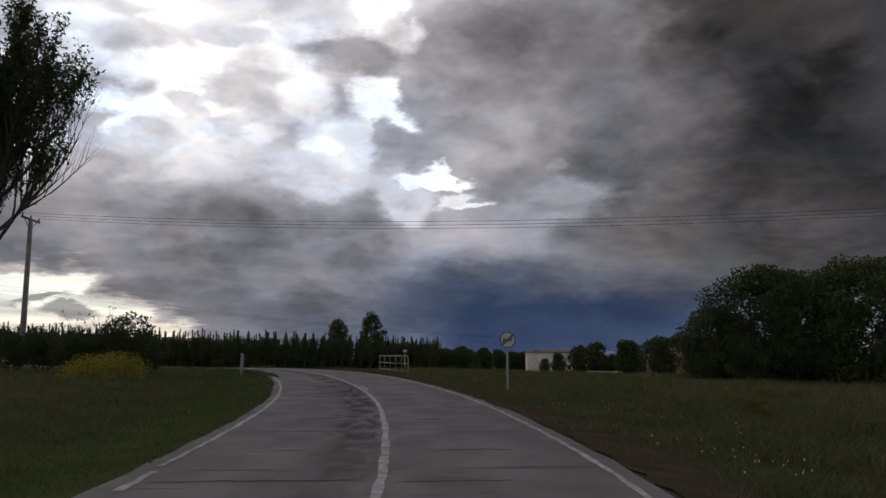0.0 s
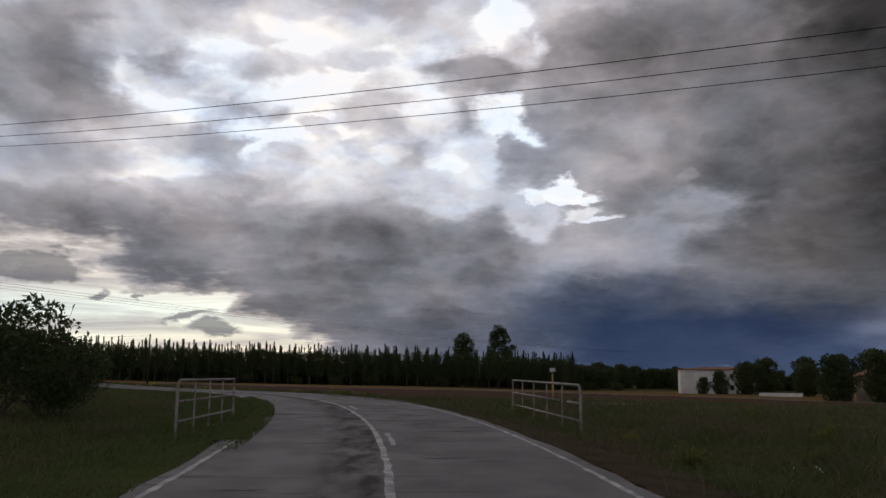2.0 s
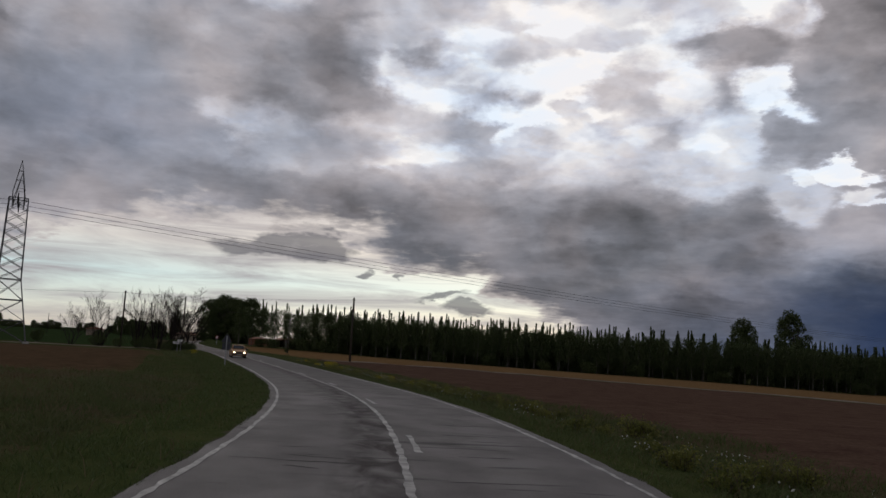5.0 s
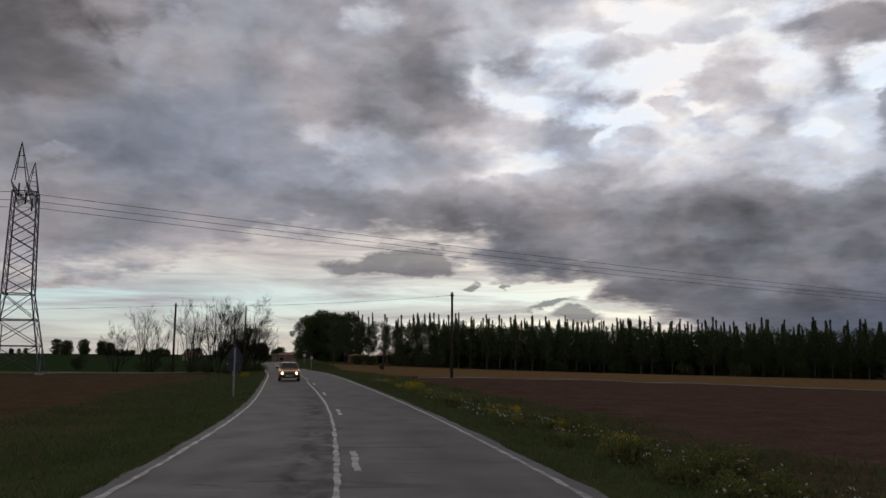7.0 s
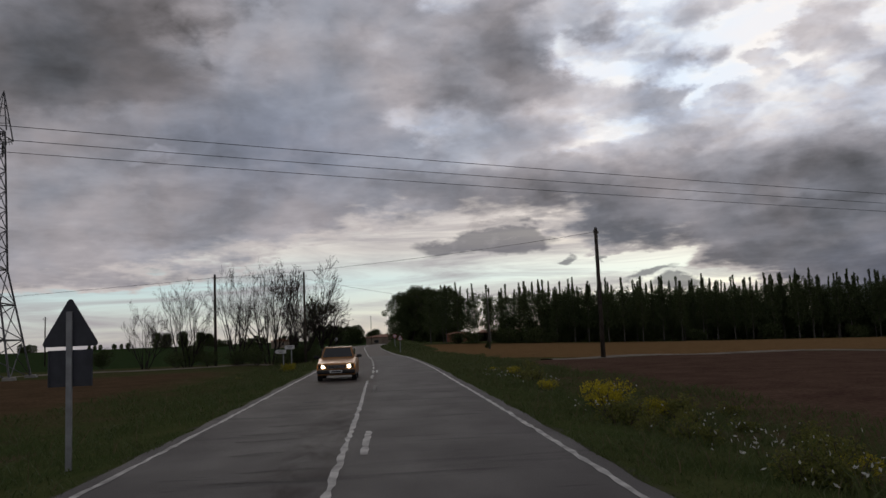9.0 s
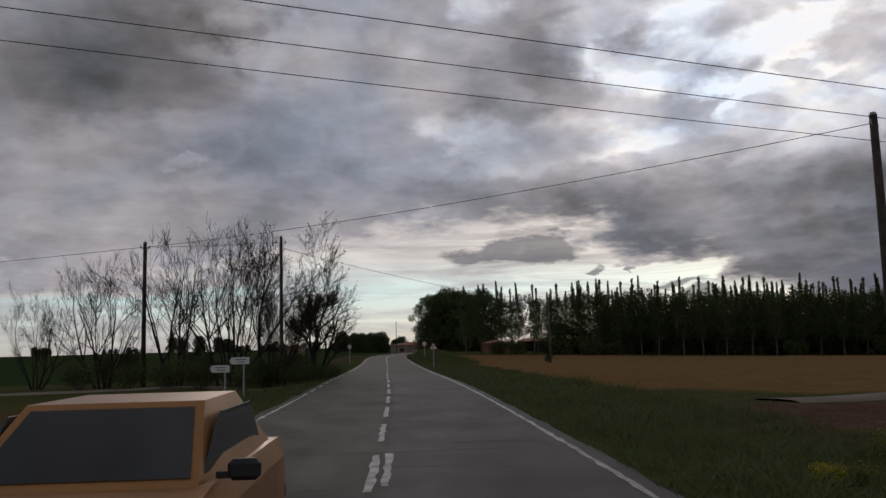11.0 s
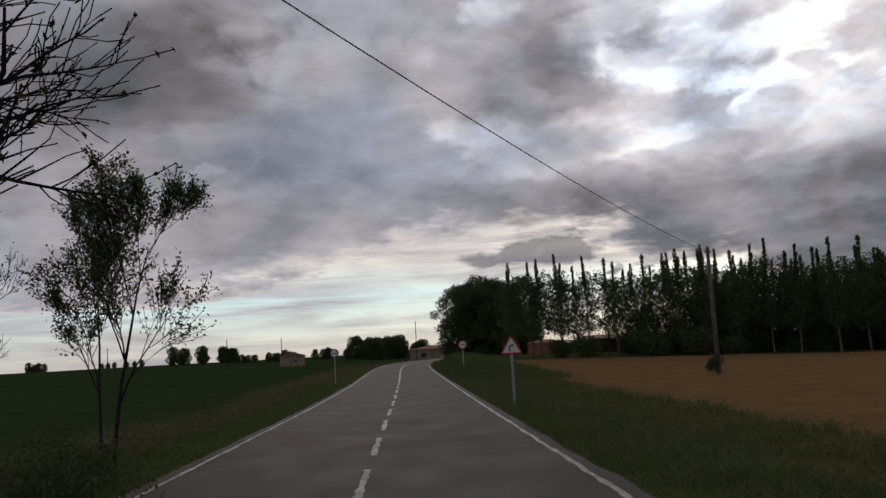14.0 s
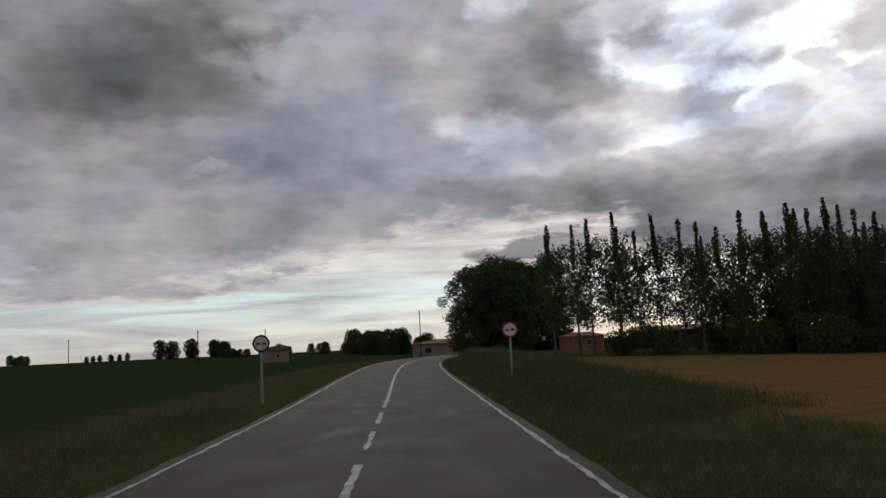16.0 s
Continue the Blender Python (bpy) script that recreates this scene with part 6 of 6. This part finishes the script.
def build_car(at, turn):
    ob = thing("car", at, "old gold saloon car, orange headlamp glow painted into its colour", "car", "", turn)
    body = part("body", loft(bmesh.new(), [car_section(-2.05, 0.70, 0.30, 0.52, 0.60), car_section(-1.95, 0.79, 0.24, 0.62, 0.74), car_section(-1.1, 0.82, 0.22, 0.72, 0.86),
                                           car_section(-0.75, 0.83, 0.22, 0.76, 0.92), car_section(1.3, 0.83, 0.22, 0.78, 0.94), car_section(1.85, 0.80, 0.26, 0.76, 0.92), car_section(2.05, 0.72, 0.34, 0.62, 0.84)]), M_CAR, ob)
    cab = part("cabin", loft(bmesh.new(), [[(-0.72, -0.80, 0.90), (-0.70, -0.78, 0.92), (0.70, -0.78, 0.92), (0.72, -0.80, 0.90)],
                                           [(-0.74, -0.15, 0.92), (-0.58, -0.15, 1.38), (0.58, -0.15, 1.38), (0.74, -0.15, 0.92)],
                                           [(-0.74, 0.85, 0.93), (-0.57, 0.85, 1.39), (0.57, 0.85, 1.39), (0.74, 0.85, 0.93)],
                                           [(-0.72, 1.55, 0.92), (-0.66, 1.50, 0.96), (0.66, 1.50, 0.96), (0.72, 1.55, 0.92)]]), M_CAR, ob)
    wind = bmesh.new()
    loft(wind, [[(-0.64, -0.735, 0.965), (-0.64, -0.72, 0.955), (0.64, -0.72, 0.955), (0.64, -0.735, 0.965)], [(-0.53, -0.205, 1.345), (-0.53, -0.19, 1.335), (0.53, -0.19, 1.335), (0.53, -0.205, 1.345)]])
    part("windscreen", wind, M_GLASS, ob)
    for k in (-1, 1):
        side = bmesh.new()
        prism(side, [(-0.62, 0.97), (-0.16, 1.31), (0.80, 1.31), (1.18, 0.98)], 0.02, 0)
        q = part("side_window", side, M_GLASS, ob)
        q.matrix_local = Matrix.Translation((k * 0.69, 0, 0)) @ Matrix.Rotation(radians(90), 4, "Z")
        lampbox = part("headlamp", box(bmesh.new(), (0.34, 0.06, 0.17), (k * 0.56, -2.03, 0.60), None, 0.02), M_PLASTIC, ob)
        bm = bmesh.new()
        disc(bm, 0.075, 0.03, -2.07, 20)
        for v in bm.verts:
            v.co.x += k * 0.53
            v.co.z += 0.60
        part("lens", bm, M_LAMP, lampbox)
        part("indicator", box(bmesh.new(), (0.10, 0.05, 0.12), (k * 0.72, -1.98, 0.60), None, 0.01), M_AMBER, ob)
        mirror = part("mirror", box(bmesh.new(), (0.20, 0.09, 0.13), (k * 0.92, -0.55, 0.98), None, 0.03), M_PLASTIC, ob)
        part("arm", box(bmesh.new(), (0.10, 0.04, 0.04), (k * 0.80, -0.55, 0.95), None), M_PLASTIC, mirror)
        for y in (-1.28, 1.22):
            wheel = part("wheel", tube(bmesh.new(), (k * 0.80, y, 0.29), (k * 0.62, y, 0.29), 0.29, 0.29, 24), M_TYRE, ob, smooth=False)
            part("rim", tube(bmesh.new(), (k * 0.815, y, 0.29), (k * 0.79, y, 0.29), 0.17, 0.19, 18), M_STEEL, wheel)
    part("grille", box(bmesh.new(), (0.74, 0.05, 0.15), (0, -2.045, 0.59), None, 0.01), M_PLASTIC, ob)
    for z in (0.55, 0.60, 0.65):
        part("slat", box(bmesh.new(), (0.72, 0.012, 0.012), (0, -2.075, z), None), M_STEEL, ob)
    part("front_bumper", box(bmesh.new(), (1.56, 0.16, 0.17), (0, -2.05, 0.40), None, 0.04), M_PLASTIC, ob)
    part("rear_bumper", box(bmesh.new(), (1.56, 0.16, 0.17), (0, 2.03, 0.42), None, 0.04), M_PLASTIC, ob)
    plate_ = part("number_plate", box(bmesh.new(), (0.52, 0.02, 0.11), (0, -2.14, 0.40), None, 0.004), M_SIGN_WHITE, ob)
    part("writing_bar", box(bmesh.new(), (0.40, 0.006, 0.05), (0, -2.153, 0.40), None), M_SIGN_BLACK, plate_)
    ob.scale = (0.88,) * 3
    return ob


CAR_S = 148.5
build_car(on_road(CAR_S, -1.25, 0.0), road_turn(CAR_S))


# ---------------------------------------------------------------- grass and flowers
def blades(name, count, place_fn, tall, wide, mat, seed, label):
    """Curved blades of grass, joined into one thing that nobody could count."""
    r = np.random.default_rng(seed)
    xy, size = place_fn(r, count)
    n = len(xy)
    z = land(xy[:, 0], xy[:, 1])
    s, d, rz = road_frame(xy[:, 0], xy[:, 1])
    near = np.abs(d) < 5.6
    lift = rz - 0.012 - 0.26 * (np.abs(d) - 2.9) / 2.7
    z = np.where(near, np.maximum(lift, z), z) - 0.02
    a = r.uniform(0, 6.283, n)
    patchy = np.clip(0.85 + 0.45 * ripple(xy[:, 0], xy[:, 1], 1.1, seed) + 0.35 * ripple(xy[:, 0], xy[:, 1], 0.33, 2 * seed), 0.3, 1.7)
    h = tall * size * patchy * r.uniform(0.45, 1.3, n)
    w = wide * r.uniform(0.6, 1.4, n) * (0.6 + 0.4 * size)
    bend = h * r.uniform(0.35, 1.5, n)
    b = r.uniform(0, 6.283, n)
    ux, uy = np.cos(a) * w / 2, np.sin(a) * w / 2
    bx, by = np.cos(b) * bend, np.sin(b) * bend
    v = np.empty((n, 5, 3))
    v[:, 0] = np.stack([xy[:, 0] - ux, xy[:, 1] - uy, z], 1)
    v[:, 1] = np.stack([xy[:, 0] + ux, xy[:, 1] + uy, z], 1)
    v[:, 2] = np.stack([xy[:, 0] + ux * 0.7 + bx * 0.35, xy[:, 1] + uy * 0.7 + by * 0.35, z + h * 0.6], 1)
    v[:, 3] = np.stack([xy[:, 0] - ux * 0.7 + bx * 0.35, xy[:, 1] - uy * 0.7 + by * 0.35, z + h * 0.6], 1)
    v[:, 4] = np.stack([xy[:, 0] + bx, xy[:, 1] + by, z + h], 1)
    base = np.arange(n)[:, None] * 5
    quad = (base + np.array([0, 1, 2, 3])).tolist()
    tri = (base + np.array([3, 2, 4])).tolist()
    me_ = bpy.data.meshes.new(name)
    me_.from_pydata(v.reshape(-1, 3).tolist(), [], quad + tri)
    me_.materials.append(mat)
    return tagged(new(name, me_), label, "grass", kind="stuff")


def along_road(s0, s1, d0, d1, power=1.6, clump=0.5):
    """Places beside the road, thickest near d0 and gathered in clumps."""
    def fn(r, count):
        s = r.uniform(s0, s1, count)
        d = d0 + (d1 - d0) * r.random(count) ** power
        centre = r.integers(0, 4000, count)
        s = np.where(r.random(count) < clump, s0 + (centre * 0.618034 % 1) * (s1 - s0) + r.normal(0, 0.22, count), s)
        x = np.interp(s, RUN, LINE[:, 0]) + np.interp(s, RUN, RIGHT[:, 0]) * d
        y = np.interp(s, RUN, LINE[:, 1]) + np.interp(s, RUN, RIGHT[:, 1]) * d
        size = 0.55 + 0.55 * np.clip((np.abs(d) - 3.1) / 1.6, 0, 1)
        return np.stack([x, y], 1), size
    return fn


blades("grass_west", 80000, along_road(2, 150, -3.0, -9.5, 1.5, 0.35), 0.155, 0.020, M_GRASS, 1, "dense dark green verge grass beside the road")
blades("grass_west", 50000, along_road(150, 238, -3.0, -8, 1.5, 0.35), 0.155, 0.020, M_GRASS, 11, "dense dark green verge grass beside the road")
blades("grass_east", 12000, along_road(2, 72, 3.25, 9, 1.0, 0.6), 0.15, 0.020, M_ROUGH, 22, "thin verge grass on bare brown earth")
blades("grass_east", 60000, along_road(2, 72, 4.3, 12, 1.2, 0.4), 0.19, 0.022, M_ROUGH, 23, "rough green and brown grass beside the road")
blades("grass_east", 60000, along_road(70, 150, 3.02, 9, 1.4, 0.35), 0.18, 0.020, M_GRASS, 2, "dense dark green verge grass beside the road")
blades("grass_east", 70000, along_road(150, 238, 3.02, 8.5, 1.3, 0.4), 0.26, 0.022, M_GRASS, 12, "dense dark green verge grass beside the road")
blades("overhanging_grass", 7000, along_road(40, 68, -2.5, -3.4, 1.0, 0.4), 0.14, 0.02, M_GRASS, 13, "verge grass growing over the asphalt edge")
blades("far_grass", 44000, along_road(230, 300, 3.0, 10), 0.34, 0.026, M_GRASS, 3, "tall dark grass on the bank at the bend")
blades("dry_grass_west", 3000, along_road(4, 235, -3.3, -9), 0.34, 0.014, M_STRAW, 4, "dry straw-coloured stalks among verge grass")
blades("dry_grass_east", 6000, along_road(4, 235, 3.3, 9), 0.34, 0.014, M_STRAW, 5, "dry straw-coloured stalks among verge grass")
blades("meadow_grass", 90000, along_road(-4, 66, 6, 36, 1.2, 0.35), 0.24, 0.030, M_ROUGH, 6, "tall rough meadow grass")
blades("meadow_straw", 26000, along_road(-4, 66, 6, 34, 1.1, 0.5), 0.27, 0.020, M_MEADOW, 7, "dry stalks in a rough meadow")
blades("bank_grass", 44000, along_road(16, 110, -6, -16, 1.2, 0.35), 0.24, 0.028, M_ROUGH, 8, "rough grass on the low bank")
blades("ditch_straw", 5000, along_road(196, 300, -5.2, -7.4, 1.0, 0.5), 0.4, 0.02, M_STRAW, 9, "dry stalks along the ditch of a green field")


def blossoms(name, spots, per, spread_, tall, size, mat, seed, label, category):
    r = random.Random(seed)
    pts = []
    for s, d in spots:
        for _ in range(per):
            q = on_road(s + r.gauss(0, spread_), d + r.gauss(0, spread_ * 0.7))
            pts.append((q.x, q.y, r.uniform(0.4, 1.0) * tall))
    z = land([p[0] for p in pts], [p[1] for p in pts])
    ss, dd, rz = road_frame([p[0] for p in pts], [p[1] for p in pts])
    z = np.where(np.abs(dd) < 5.6, np.maximum(z, rz - 0.012 - 0.26 * (np.abs(dd) - 2.9) / 2.7), z)
    v, f = leaves([Vector((p[0], p[1], zz + p[2])) for p, zz in zip(pts, z)], size, r, 0.3)
    return tagged(mesh_object(name, v, f, mat), label, category, kind="stuff")


rf = random.Random(77)
blossoms("daisies", [(rf.uniform(9, 14), rf.uniform(3.9, 5.4)) for _ in range(6)] + [(rf.uniform(14, 62), rf.uniform(4.2, 7.0)) for _ in range(5)], 4, 0.3, 0.36, 0.055, M_DAISY, 3, "small white daisies in the verge grass", "flowers")
blossoms("pale_flowers", [(rf.uniform(74, 150), rf.uniform(4.2, 6.5)) for _ in range(40)] + [(rf.uniform(98, 132), rf.uniform(4.6, 6.6)) for _ in range(30)], 9, 0.4, 0.40, 0.06, M_DAISY, 4, "pale white wild flowers in the verge grass", "flowers")
mustard = bush(45, 0.9, 1.5, 1300, 0.075, M_YELLOW, "flowering_bush")
spots_y = [(133.5, 5.0, 0.95), (120.9, 6.1, 0.55), (119.0, 6.3, 0.6), (132.4, 5.6, 0.6), (118.0, 5.3, 0.45), (125.6, 5.6, 0.45), (150.5, 5.8, 0.6), (153.0, 5.3, 0.4), (140.5, 5.2, 0.5), (113.5, 6.2, 0.5), (163.4, -4.7, 0.8), (108.0, 6.0, 0.6)]
for k, (s_, d_, sc) in enumerate(spots_y):
    q = on_road(s_, d_)
    if k == 0:
        stand(mustard, q.x, q.y, "low yellow flowering bush in the verge", "bush", "yellow bushes", 0, sc, 0.05)
    else:
        stand_copy(mustard, q.x, q.y, 47 * k, sc, "", 0.05)

# leafy weeds between the road and the ploughed field
M_WEED = leaf_material("weed_leaves", (0.075, 0.105, 0.030), (0.25, 0.24, 0.07))
weed = bush(48, 0.8, 1.4, 900, 0.085, M_WEED, "weed_clump")
rw = random.Random(31)
for k in range(46):
    q = on_road(rw.uniform(76, 158), rw.uniform(4.4, 7.4))
    if k == 0:
        stand(weed, q.x, q.y, "leafy green-yellow weed clump in the verge", "weeds", "weed clumps", 0, 0.8, 0.05)
    else:
        stand_copy(weed, q.x, q.y, rw.uniform(0, 360), rw.uniform(0.35, 0.95), "", 0.05)
for k in range(44):
    q = on_road(rw.uniform(96, 134), rw.uniform(4.6, 6.8))
    stand_copy(weed, q.x, q.y, rw.uniform(0, 360), rw.uniform(0.35, 0.75), "", 0.05)
for k in range(26):
    q = on_road(rw.uniform(160, 236), rw.choice((-1, 1)) * rw.uniform(4.2, 7.0))
    stand_copy(weed, q.x, q.y, rw.uniform(0, 360), rw.uniform(0.25, 0.6), "", 0.05)
for k in range(34):
    q = on_road(rw.uniform(8, 62), rw.uniform(5.0, 16.0))
    stand_copy(weed, q.x, q.y, rw.uniform(0, 360), rw.uniform(0.3, 0.8), "", 0.05)
